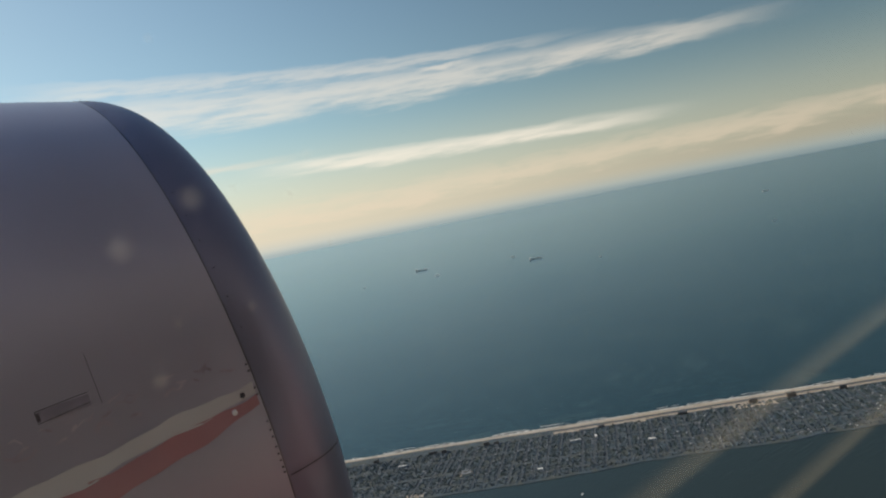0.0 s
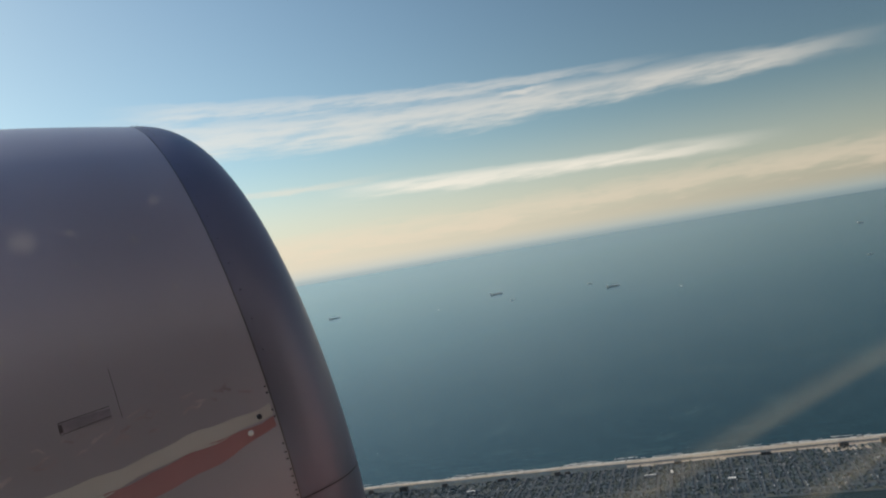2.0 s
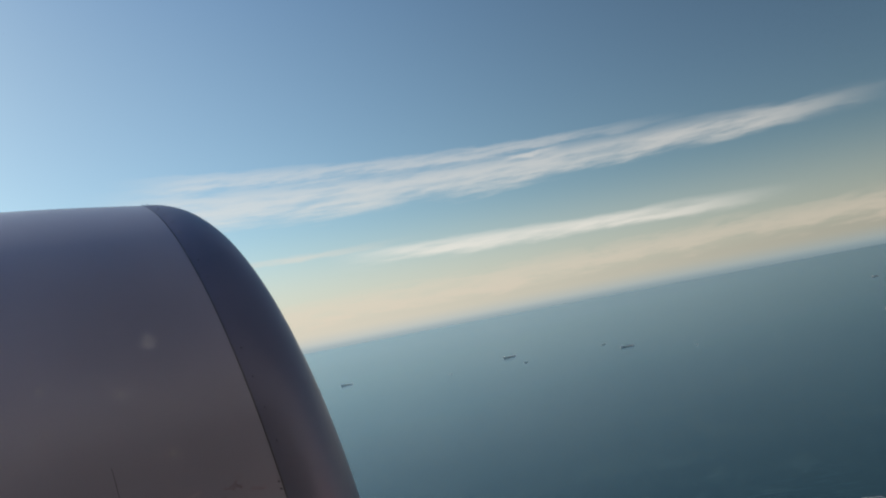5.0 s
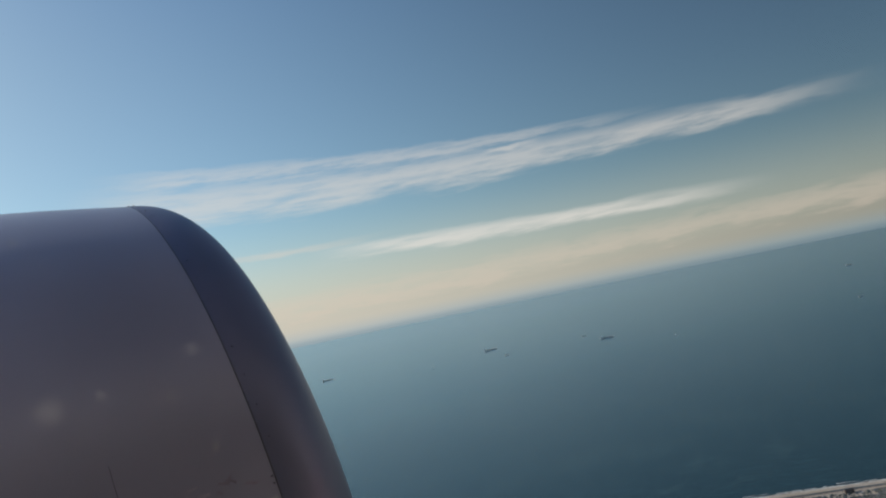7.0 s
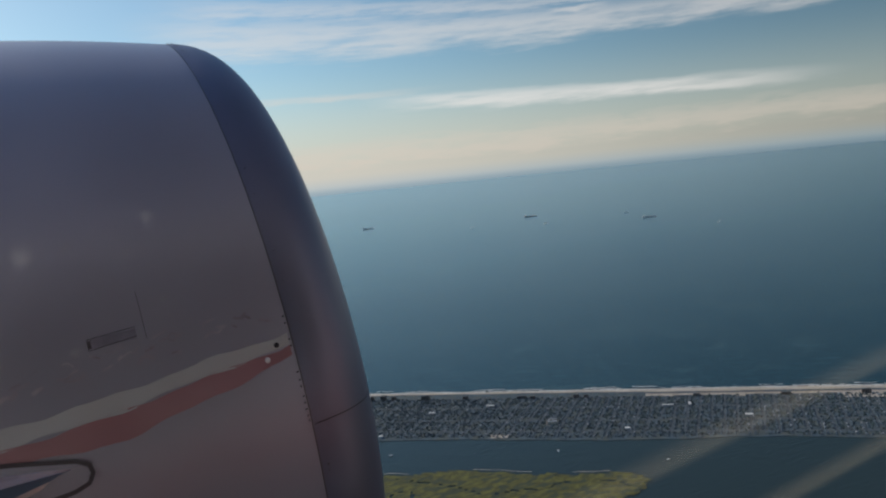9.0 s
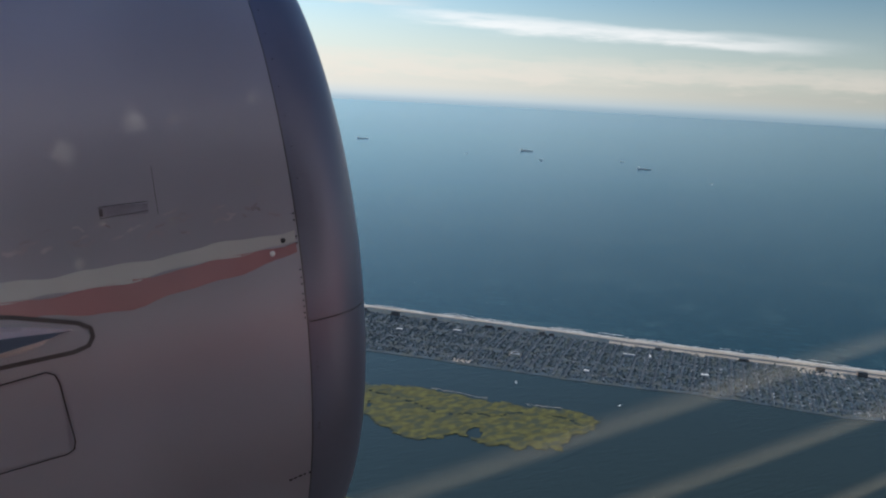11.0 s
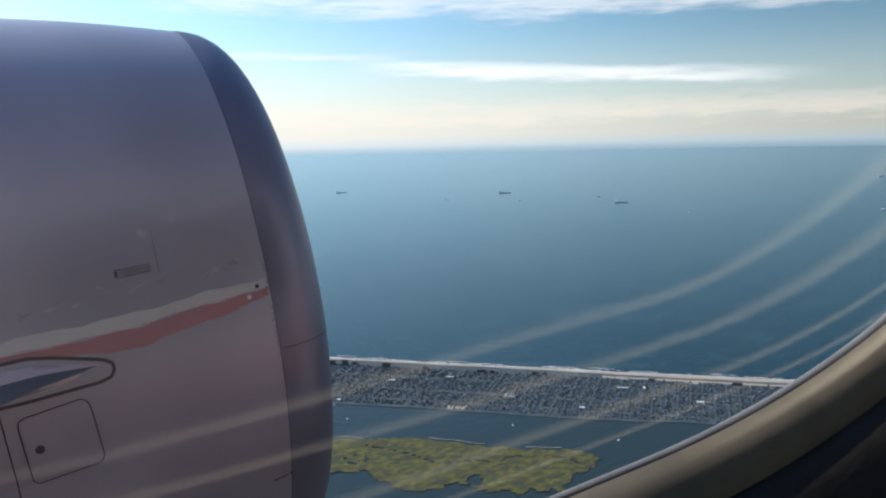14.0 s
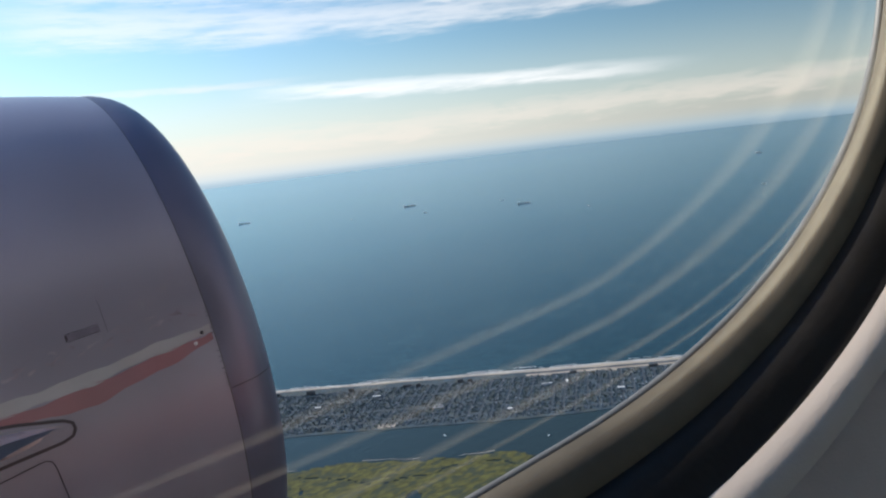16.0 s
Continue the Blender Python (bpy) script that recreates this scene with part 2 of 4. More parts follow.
wire(t_, mix_colour(t_, bay_, sea_, (0.029, 0.044, 0.043)), p_.inputs["Base Color"])
p_.inputs["Roughness"].default_value = 1.0
p_.inputs["Specular IOR Level"].default_value = 0.0
n2 = t_.nodes.new("ShaderNodeTexNoise")
n2.inputs["Scale"].default_value, n2.inputs["Detail"].default_value = 0.9, 5.0
mp2 = t_.nodes.new("ShaderNodeMapping")
mp2.inputs["Rotation"].default_value, mp2.inputs["Scale"].default_value = (0, 0, radians(42)), (0.35, 1.6, 1.0)
wire(t_, tc_, mp2.inputs["Vector"])
wire(t_, mp2.outputs[0], n2.inputs["Vector"])
b2 = t_.nodes.new("ShaderNodeBump")
b2.inputs["Strength"].default_value, b2.inputs["Distance"].default_value = 0.38, 0.22
wire(t_, n2.outputs["Fac"], b2.inputs["Height"])
wire(t_, ramp_between(t_, inland_, -420.0, -60.0, 0.0, 0.40), b2.inputs["Strength"])   # ripples are too fine to stand out offshore
wire(t_, b2.outputs[0], p_.inputs["Normal"])
# the surface's reflection, with cool sea haze put into its colour
shine_, edge_, both_ = (t_.nodes.new(k) for k in ("ShaderNodeBsdfGlossy", "ShaderNodeFresnel", "ShaderNodeMixShader"))
shine_.inputs["Color"].default_value, shine_.inputs["Roughness"].default_value = (0.74, 0.90, 0.97, 1), 0.20
edge_.inputs["IOR"].default_value = 1.30
for n in (shine_, edge_):
    wire(t_, b2.outputs[0], n.inputs["Normal"])
wire(t_, calc(t_, "MULTIPLY", edge_.outputs[0], 0.92), both_.inputs[0])
wire(t_, p_.outputs[0], both_.inputs[1])
wire(t_, shine_.outputs[0], both_.inputs[2])
wire(t_, both_.outputs[0], next(n for n in t_.nodes if n.type == "OUTPUT_MATERIAL").inputs["Surface"])

PANE = bpy.data.materials.new("window_pane_glass")
PANE.use_nodes = True
t_ = PANE.node_tree
t_.nodes.clear()
clear_, gloss_, mixed_ = (t_.nodes.new(k) for k in ("ShaderNodeBsdfTransparent", "ShaderNodeBsdfGlossy", "ShaderNodeMixShader"))
clear_.inputs["Color"].default_value = (0.97, 0.98, 0.98, 1)
gloss_.inputs["Roughness"].default_value = 0.02
lw_ = t_.nodes.new("ShaderNodeLayerWeight")
lw_.inputs["Blend"].default_value = 0.12
wire(t_, calc(t_, "MULTIPLY", lw_.outputs["Fresnel"], 0.012), mixed_.inputs[0])
wire(t_, clear_.outputs[0], mixed_.inputs[1])
wire(t_, gloss_.outputs[0], mixed_.inputs[2])
wire(t_, mixed_.outputs[0], t_.nodes.new("ShaderNodeOutputMaterial").inputs["Surface"])

# translucent film that stands in for rim reflections in the pane
RIM_GLARE = bpy.data.materials.new("painted_rim_reflection")
RIM_GLARE.use_nodes = True
t_ = RIM_GLARE.node_tree
t_.nodes.clear()
clear_, dif_, mixed_ = (t_.nodes.new(k) for k in ("ShaderNodeBsdfTransparent", "ShaderNodeBsdfTranslucent", "ShaderNodeMixShader"))
dif_.inputs["Color"].default_value = (0.95, 0.84, 0.62, 1)
n3 = t_.nodes.new("ShaderNodeTexNoise")
n3.inputs["Scale"].default_value = 2.2
sx_ = t_.nodes.new("ShaderNodeSeparateXYZ")
wire(t_, t_.nodes.new("ShaderNodeTexCoord").outputs["Object"], sx_.inputs[0])
uv_ = t_.nodes.new("ShaderNodeSeparateXYZ")
wire(t_, t_.nodes.new("ShaderNodeTexCoord").outputs["UV"], uv_.inputs[0])
inner_ = ramp_between(t_, uv_.outputs[1], 0.3, 1.0, 1.0, 0.0)
outer_ = ramp_between(t_, uv_.outputs[1], 0.0, 0.35)
start_ = calc(t_, "MULTIPLY", ramp_between(t_, uv_.outputs[0], 0.0, 0.30), ramp_between(t_, uv_.outputs[0], 0.72, 1.0, 1.0, 0.0))
wire(t_, calc(t_, "MULTIPLY", ramp_between(t_, n3.outputs["Fac"], 0.3, 0.7, 0.75, 1.0), calc(t_, "MULTIPLY", ramp_between(t_, sx_.outputs[0], -1.6, 1.1, 0.0, 0.088), calc(t_, "MULTIPLY", inner_, calc(t_, "MULTIPLY", outer_, start_)))), mixed_.inputs[0])
wire(t_, clear_.outputs[0], mixed_.inputs[1])
wire(t_, dif_.outputs[0], mixed_.inputs[2])
wire(t_, mixed_.outputs[0], t_.nodes.new("ShaderNodeOutputMaterial").inputs["Surface"])

CLOUDY = RIM_GLARE.copy()
CLOUDY.name = "cloudy_acrylic_edge"
t_ = CLOUDY.node_tree
end_ = next(n for n in t_.nodes if n.type == "MIX_SHADER")
wire(t_, calc(t_, "MULTIPLY", end_.inputs[0].links[0].from_socket, 3.2), end_.inputs[0])

SPECK = RIM_GLARE.copy()
SPECK.name = "dried_dust_speck"
t_ = SPECK.node_tree
end_ = next(n for n in t_.nodes if n.type == "MIX_SHADER")
uv_ = next(n for n in t_.nodes if n.type == "SEPXYZ" and n.inputs[0].links[0].from_socket.name == "UV")
next(n for n in t_.nodes if n.type == "BSDF_TRANSLUCENT").inputs["Color"].default_value = (0.9, 0.85, 0.75, 1)
wire(t_, ramp_between(t_, uv_.outputs[1], 0.0, 1.0, 0.05, 0.0), end_.inputs[0])

# ---- builders ----
# The aircraft flies nose-up: its own axes are x forward, y outboard, z up, with the origin in the middle of the inlet's joint ring.
PLANE = Matrix(((0.99688, -0.00004, -0.07899, 0), (0.00076, 0.99996, 0.00907, 0), (0.07899, -0.00910, 0.99683, 0), (0, 0, 0, 1)))


def mesh_from(name, verts, faces, mat, smooth=False):
    me = bpy.data.meshes.new(name)
    me.from_pydata([tuple(v) for v in verts], [], faces)
    me.validate()
    if smooth:
        me.polygons.foreach_set("use_smooth", [True] * len(me.polygons))
    for m in (mat if isinstance(mat, (list, tuple)) else (mat,)):
        me.materials.append(m)
    me.update()
    return me


def part(name, me, parent, label=""):
    """One mesh under a thing or a part."""
    ob = new(name, me)
    ob.parent = parent
    return tagged(ob, label) if label else ob


def holder(name, m, label, category, group="", kind=""):
    ob = new(name)
    ob.empty_display_size = 0.1
    ob.matrix_world = m
    return tagged(ob, label, category, group, kind)


def box_data(cx, cy, cz, sx, sy, sz):
    v = [(cx + a * sx / 2, cy + b * sy / 2, cz + c * sz / 2) for a in (-1, 1) for b in (-1, 1) for c in (-1, 1)]
    f = [(0, 1, 3, 2), (4, 6, 7, 5), (0, 4, 5, 1), (2, 3, 7, 6), (0, 2, 6, 4), (1, 5, 7, 3)]
    return v, f


def box(name, mat, cx, cy, cz, sx, sy, sz, bevel=0.0):
    if not bevel:
        return mesh_from(name, *box_data(cx, cy, cz, sx, sy, sz), mat)
    bm = bmesh.new()
    bmesh.ops.create_cube(bm, size=1.0, matrix=Matrix.Translation((cx, cy, cz)) @ Matrix.Diagonal((sx, sy, sz, 1)))
    bmesh.ops.bevel(bm, geom=bm.edges[:], offset=bevel, segments=2, affect="EDGES")
    me = bpy.data.meshes.new(name)
    bm.to_mesh(me)
    bm.free()
    me.materials.append(mat)
    return me


# ---- nacelle ----
R_SEAM, LIP_LEN, LIP_DROP = 0.75, 0.145, 0.165


def radius(x, deg=0.0):
    """Outer radius of the nacelle, x metres ahead of the joint ring; the crown is a little fuller."""
    up = max(0.0, math.sin(radians(deg))) ** 2
    full = up * 0.013 * math.exp(-((x + 0.20) / 0.28) ** 2)
    if x <= 0:
        crown = up * 0.042 * min(-x, 1.3) + full
        return crown + (R_SEAM + 0.055 * (-x) + 0.012 * x * x if x > -1.3 else R_SEAM + 0.0918 - 0.03 * (-x - 1.3) ** 2)
    u = min(1.0, x / LIP_LEN)
    power = 2.08 + 0.28 * up
    return R_SEAM - LIP_DROP + LIP_DROP * max(0.0, 1 - u ** power) ** (1 / power) + full * (1 - u * u)


def on_skin(x, deg, lift=0.0):
    """A point on the nacelle: deg degrees above its side that faces the cabin."""
    r, a = radius(x, deg) + lift, radians(deg)
    return (x, -r * math.cos(a), r * math.sin(a))


def sweep(profile, degs, close=True):
    """Surface of revolution about x from (x, r) pairs."""
    n = len(degs)
    v = [(x, -r * math.cos(radians(d)), r * math.sin(radians(d))) for x, r in profile for d in degs]
    f = []
    for i in range(len(profile) - 1):
        for j in range(n if close else n - 1):
            k = (j + 1) % n
            f.append((i * n + j, i * n + k, (i + 1) * n + k, (i + 1) * n + j))
    return v, f


nacelle = holder("engine_nacelle", PLANE, "grey painted jet engine nacelle with worn metal inlet lip", "jet engine")
ROUND = [i * 2.0 for i in range(180)]
cowl_x = list(np.linspace(-0.001, -2.9, 60))
cowl_v = [on_skin(x, d) for x in cowl_x for d in ROUND]
body = part("cowl", mesh_from("cowl", cowl_v, sweep([(x, 1.0) for x in cowl_x], ROUND)[1], GREY_PAINT, True), nacelle)
tail = [(-2.9, radius(-2.9)), (-3.3, 0.66), (-3.7, 0.55), (-3.7, 0.50), (-3.2, 0.48)]
part("exhaust_nozzle", mesh_from("exhaust_nozzle", *sweep(tail, ROUND), LIP_METAL, True), nacelle, "bare metal exhaust nozzle")
lip_x = [0.001] + [LIP_LEN * math.sin(a) for a in np.linspace(0.06, math.pi / 2, 26)]
lip_in = [(LIP_LEN * math.cos(a), R_SEAM - LIP_DROP - 0.05 * math.sin(a)) for a in np.linspace(0.15, math.pi / 2, 8)] + [(-0.2, 0.525), (-0.7, 0.53)]
lip_v = [on_skin(x, d) for x in lip_x for d in ROUND] + sweep(lip_in, ROUND)[0]
lip_f = sweep([(0, 1)] * (len(lip_x) + len(lip_in)), ROUND)[1]
lip = part("inlet_lip", mesh_from("inlet_lip", lip_v, lip_f, LIP_METAL, True), nacelle, "dull bare metal inlet lip ring")
gap_v = [on_skin(x, d, -0.0015) for x in (-0.004, 0.004) for d in ROUND]
part("joint_gap", mesh_from("joint_gap", gap_v, sweep([(0, 1)] * 2, ROUND)[1], RIVET), nacelle, "dull joint behind the lip")
# fan face deep inside the inlet
part("fan_face", mesh_from("fan_face", *sweep([(-0.62, 0.535), (-0.64, 0.30), (-0.62, 0.14), (-0.45, 0.01)], ROUND), RIVET, True), nacelle, "dark fan face")
for k in range(24):
    a = k * 15.0
    v = []
    for r, tw in ((0.14, 4.0), (0.34, 3.0), (0.525, 2.0)):
        for s in (-1, 1):
            d = radians(a + s * tw * 1.4)
            v.append((-0.60 + 0.03 * s, -r * math.cos(d), r * math.sin(d)))
    part("fan_blade", mesh_from("fan_blade", v, [(0, 1, 3, 2), (2, 3, 5, 4)], RIVET), nacelle)


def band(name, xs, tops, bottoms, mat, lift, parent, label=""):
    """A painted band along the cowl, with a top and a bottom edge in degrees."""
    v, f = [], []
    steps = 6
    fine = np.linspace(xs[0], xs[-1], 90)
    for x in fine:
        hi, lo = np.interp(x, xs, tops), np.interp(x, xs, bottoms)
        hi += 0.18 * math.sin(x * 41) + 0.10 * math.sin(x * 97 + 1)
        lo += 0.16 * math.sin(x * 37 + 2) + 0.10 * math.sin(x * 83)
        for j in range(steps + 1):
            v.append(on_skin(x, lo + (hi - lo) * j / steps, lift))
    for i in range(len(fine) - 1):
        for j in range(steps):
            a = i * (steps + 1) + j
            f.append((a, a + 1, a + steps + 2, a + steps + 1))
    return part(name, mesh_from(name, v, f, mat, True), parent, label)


# the fuselage stripes' reflection, painted on the cowl as two wavy bands
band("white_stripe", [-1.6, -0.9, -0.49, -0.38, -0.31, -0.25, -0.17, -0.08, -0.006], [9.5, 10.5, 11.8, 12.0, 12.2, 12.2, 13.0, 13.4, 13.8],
     [8.0, 8.8, 10.2, 10.0, 10.3, 10.4, 11.2, 11.8, 12.3], WHITE_REFLECTION, 0.0012, nacelle, "wavy off-white painted reflection of the fuselage stripe")
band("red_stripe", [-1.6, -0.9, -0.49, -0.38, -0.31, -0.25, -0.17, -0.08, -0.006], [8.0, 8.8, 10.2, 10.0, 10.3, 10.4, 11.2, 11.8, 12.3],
     [5.0, 6.0, 8.2, 8.2, 7.6, 7.6, 8.6, 9.8, 11.0], RED_REFLECTION, 0.0012, nacelle, "painted red reflection of the fuselage stripe")


def groove(name, pts, width, mat, parent, lift=0.0016, label=""):
    """A thin line laid on the cowl through (x, degrees) points."""
    v, f = [], []
    dense = []
    for (x0, d0), (x1, d1) in zip(pts[:-1], pts[1:]):
        n = max(2, int(math.hypot(x1 - x0, (d1 - d0) * 0.013) / 0.012))
        dense += [(x0 + (x1 - x0) * i / n, d0 + (d1 - d0) * i / n) for i in range(n)]
    dense.append(pts[-1])
    for i, (x, d) in enumerate(dense):
        a, b = dense[max(0, i - 1)], dense[min(len(dense) - 1, i + 1)]
        tx, td = b[0] - a[0], (b[1] - a[1]) * 0.0131
        ln = math.hypot(tx, td) or 1
        nx, nd = -td / ln * width / 2, tx / ln * width / 2 / 0.0131
        v += [on_skin(x + nx, d + nd, lift), on_skin(x - nx, d - nd, lift)]
        if i:
            f.append((2 * i - 2, 2 * i - 1, 2 * i + 1, 2 * i))
    return part(name, mesh_from(name, v, f, mat), parent, label)


def stud(name, x, deg, size, mat, parent, label=""):
    """A small round head standing on the cowl."""
    v, f = [], []
    n = 10
    for k, (s, h) in enumerate(((1.0, 0.0003), (0.8, 0.0018), (0.0, 0.0024))):
        for i in range(n):
            a = 2 * math.pi * i / n
            v.append(on_skin(x + size * s * math.cos(a), deg + size * s * math.sin(a) / 0.0131, h))
    for k in range(2):
        for i in range(n):
            f.append((k * n + i, k * n + (i + 1) % n, (k + 1) * n + (i + 1) % n, (k + 1) * n + i))
    return part(name, mesh_from(name, v, f, mat, True), parent, label)


# aft joint rings, lip split line, fine scribe line
groove("panel_joint", [(-0.515, 80), (-0.514, 20), (-0.510, 9.6)], 0.0022, DARK_GAP, nacelle)
groove("panel_joint", [(-0.496, 3.6), (-0.490, -6), (-0.488, -60)], 0.0022, DARK_GAP, nacelle)
groove("lip_joint", [(0.004, 2.4), (0.05, 2.4), (0.10, 2.3), (0.128, 2.2)], 0.0018, DARK_GAP, lip)
groove("scribe_line", [(-0.203, 22.5), (-0.203, 17.2)], 0.0008, GASKET, nacelle)
# rivets along the joint, in pairs and rows
for d in (15.8, 15.0, 13.0, 12.2, 9.0, 8.0, 7.2, 6.0, 5.2, 4.4, 3.6, 3.0, -3.0, -3.8, -12.0, -12.8):
    stud("rivet", -0.004 if d > 2 else 0.012, d, 0.0017, RIVET, nacelle)
for d in range(20, 84, 4):
    stud("rivet", 0.012, d, 0.0013, RIVET, nacelle)
# pressure port and bright stud by the stripe
stud("pressure_port", -0.026, 12.7, 0.0048, DARK_GAP, nacelle, "small black pressure port")
stud("stud", -0.045, 11.3, 0.0050, GLINT, nacelle, "bright metal stud")
# flush vent: a flat slot, recess shade painted on, with a frame
vent = part("vent", mesh_from("vent", [on_skin(x, d, 0.0010) for x in np.linspace(-0.279, -0.215, 9) for d in np.linspace(17.4, 18.5, 4)],
            [(i * 4 + j, i * 4 + j + 1, i * 4 + j + 5, i * 4 + j + 4) for i in range(8) for j in range(3)], VENT_PAINT), nacelle, "flush vent slot with dark edges")
groove("vent_edge", [(-0.215, 18.7), (-0.279, 18.5), (-0.279, 17.3), (-0.215, 17.7)], 0.0009, DARK_GAP, vent)
groove("vent_mouth", [(-0.277, 18.3), (-0.277, 17.5)], 0.0045, GASKET, vent)
# access door with rounded corners, dark edge gap and a latch
door = part("access_door", mesh_from("access_door", [on_skin(x, d, 0.0015) for x in np.linspace(-0.466, -0.358, 14) for d in np.linspace(-6.8, 2.0, 14)],
            [(i * 14 + j, i * 14 + j + 1, i * 14 + j + 15, i * 14 + j + 14) for i in range(13) for j in range(13)], GREY_PAINT, True), nacelle)
groove("door_gap", [(-0.462, 1.9), (-0.372, 2.55), (-0.362, 2.1), (-0.358, 1.2), (-0.350, -5.6), (-0.353, -6.5), (-0.362, -6.9), (-0.458, -7.2), (-0.466, -6.6),
                    (-0.473, 0.9), (-0.470, 1.6), (-0.462, 1.9)], 0.0019, DARK_GAP, door, 0.0022)
stud("latch", -0.447, -2.7, 0.0095, GASKET, door, "round dark latch")
stud("latch_slot", -0.447, -2.7, 0.0045, DARK_GAP, door)
# stencil line of unreadable lettering near the joint
for k, w in enumerate((0.006, 0.005, 0.006, 0.004)):
    x0 = -0.040 + k * 0.0085
    groove("stencil_bar", [(x0, -20.4 + 0.1 * k), (x0 + w, -20.4 + 0.1 * k)], 0.005, DARK_GAP, nacelle)
groove("stencil_bar", [(-0.005, -20.1), (0.0, -20.1)], 0.006, DARK_GAP, nacelle)

# broken reflections above the stripe, painted on as dull flecks
fleck_rng = random.Random(3)
for row, (rise, wide) in enumerate(((-0.2, 0.0045), (0.5, 0.0040), (1.1, 0.0030), (1.7, 0.0022))):
    x0 = -0.58 + 0.017 * row
    while x0 < -0.04:
        n = fleck_rng.randint(2, 5)
        d0 = 14.3 + (x0 + 0.49) * 3.9 + rise + fleck_rng.uniform(-0.35, 0.35)
        pts = [(x0 + 0.007 * k, d0 + 0.04 * k + fleck_rng.uniform(-0.35, 0.35)) for k in range(n)]
        groove("worn_smear", pts, wide * fleck_rng.uniform(0.6, 1.4), REFLECTION_FLECK, nacelle, 0.0011)
        x0 += 0.007 * n + fleck_rng.uniform(0.006, 0.035) * (1 + 0.5 * row)

# ---- strake ----
def fin_section(x):
    """Root top, ridge, lower edge and root bottom of the strake, x metres along the cowl."""
    u = -0.320 - x
    out, face = 0.46 * min(u, 0.5), 0.003 + 0.20 * min(u, 0.45)
    px, py, pz = on_skin(x, np.interp(u, [0, 0.1, 0.22, 1.0], [6.5, 8.0, 8.8, 10.0]), -0.003)
    ridge = (px, py - out, pz - 0.004 - 0.01 * u)
    edge = (px, py - out + 0.012, ridge[2] - face)
    qx, qy, qz = on_skin(x, np.interp(u, [0, 0.1, 0.22, 1.0], [5.2, 4.6, 4.3, 5.0]), -0.003)
    return (px, py, pz), ridge, edge, (qx, qy, qz)


FIN_X = list(np.linspace(-0.3205, -1.25, 36))
fin = [fin_section(x) for x in FIN_X]


def loft(name, mat, a, b, steps):
    v, f = [], []
    for i, sec in enumerate(fin):
        p0, p1 = Vector(sec[a]), Vector(sec[b])
        v += [tuple(p0.lerp(p1, k / steps)) for k in range(steps + 1)]
        if i:
            f += [((steps + 1) * (i - 1) + k, (steps + 1) * (i - 1) + k + 1, (steps + 1) * i + k + 1, (steps + 1) * i + k) for k in range(steps)]
    return mesh_from(name, v, f, mat, True)


strake = part("strake", loft("strake", STRAKE_SKY, 0, 1, 3), nacelle, "swept strake fin on the cowl, reflected sky painted in pale pink")
part("leading_edge", loft("leading_edge", STRAKE_EDGE_SKY, 1, 2, 3), strake, "bevelled strake edge, reflected sky painted in blue-grey")
part("underside", loft("underside", STRAKE_SKY, 2, 3, 3), strake)
groove("sealant_bead", [(-1.2, 10.2), (-0.52, 9.1), (-0.44, 9.2), (-0.40, 8.6), (-0.325, 7.0), (-0.311, 6.3), (-0.309, 5.4), (-0.316, 4.5), (-0.335, 4.1), (-0.45, 3.8), (-1.2, 4.4)],
       0.0060, GASKET, strake, 0.003, "dark sealant line round the strake root")
plate_v, plate_f = [], []
for i, x in enumerate(np.linspace(-0.315, -1.2, 40)):
    hi = np.interp(-x, [0.315, 0.325, 0.40, 0.44, 0.52, 1.2], [6.1, 6.9, 8.4, 9.0, 8.9, 10.0])
    lo = np.interp(-x, [0.315, 0.335, 0.45, 1.2], [4.7, 4.3, 4.0, 4.6])
    plate_v += [on_skin(x, lo + (hi - lo) * j / 4, 0.0022) for j in range(5)]
    if i:
        plate_f += [(5 * i - 5 + j, 5 * i - 4 + j, 5 * i + 1 + j, 5 * i + j) for j in range(4)]
part("base_plate", mesh_from("base_plate", plate_v, plate_f, GREY_PAINT, True), strake)

# pylon that carries the engine from the fuselage
part("pylon", box("pylon", GREY_PAINT, -2.1, -1.10, 0.05, 1.5, 0.82, 0.16, 0.05), nacelle, "grey engine pylon")

# ---- fuselage side with the window ----
WIN_C = (0.25, 0.75)


def oval(deg, grow=0.0):
    """A point of the window's outline in x, z, grown by some metres."""
    c, s = math.cos(radians(deg)), math.sin(radians(deg))
    a = (1.25 if c > 0 else 1.10) + grow
    b = (0.50 if s > 0 else 0.76) + grow
    if c < 0:   # squarer aft end
        c, s = -abs(c) ** 0.4, math.copysign(abs(s) ** 0.4, s)
    return WIN_C[0] + a * c, WIN_C[1] + b * s


STEPS = [i * 2.5 for i in range(144)]


def ring(name, mat, rows, smooth=True):
    """Rows of (grow, y): a band that runs round the window."""
    n = len(STEPS)
    v = [(oval(d, g)[0], y, oval(d, g)[1]) for g, y in rows for d in STEPS]
    f = [(i * n + j, i * n + (j + 1) % n, (i + 1) * n + (j + 1) % n, (i + 1) * n + j) for i in range(len(rows) - 1) for j in range(n)]
    return mesh_from(name, v, f, mat, smooth)


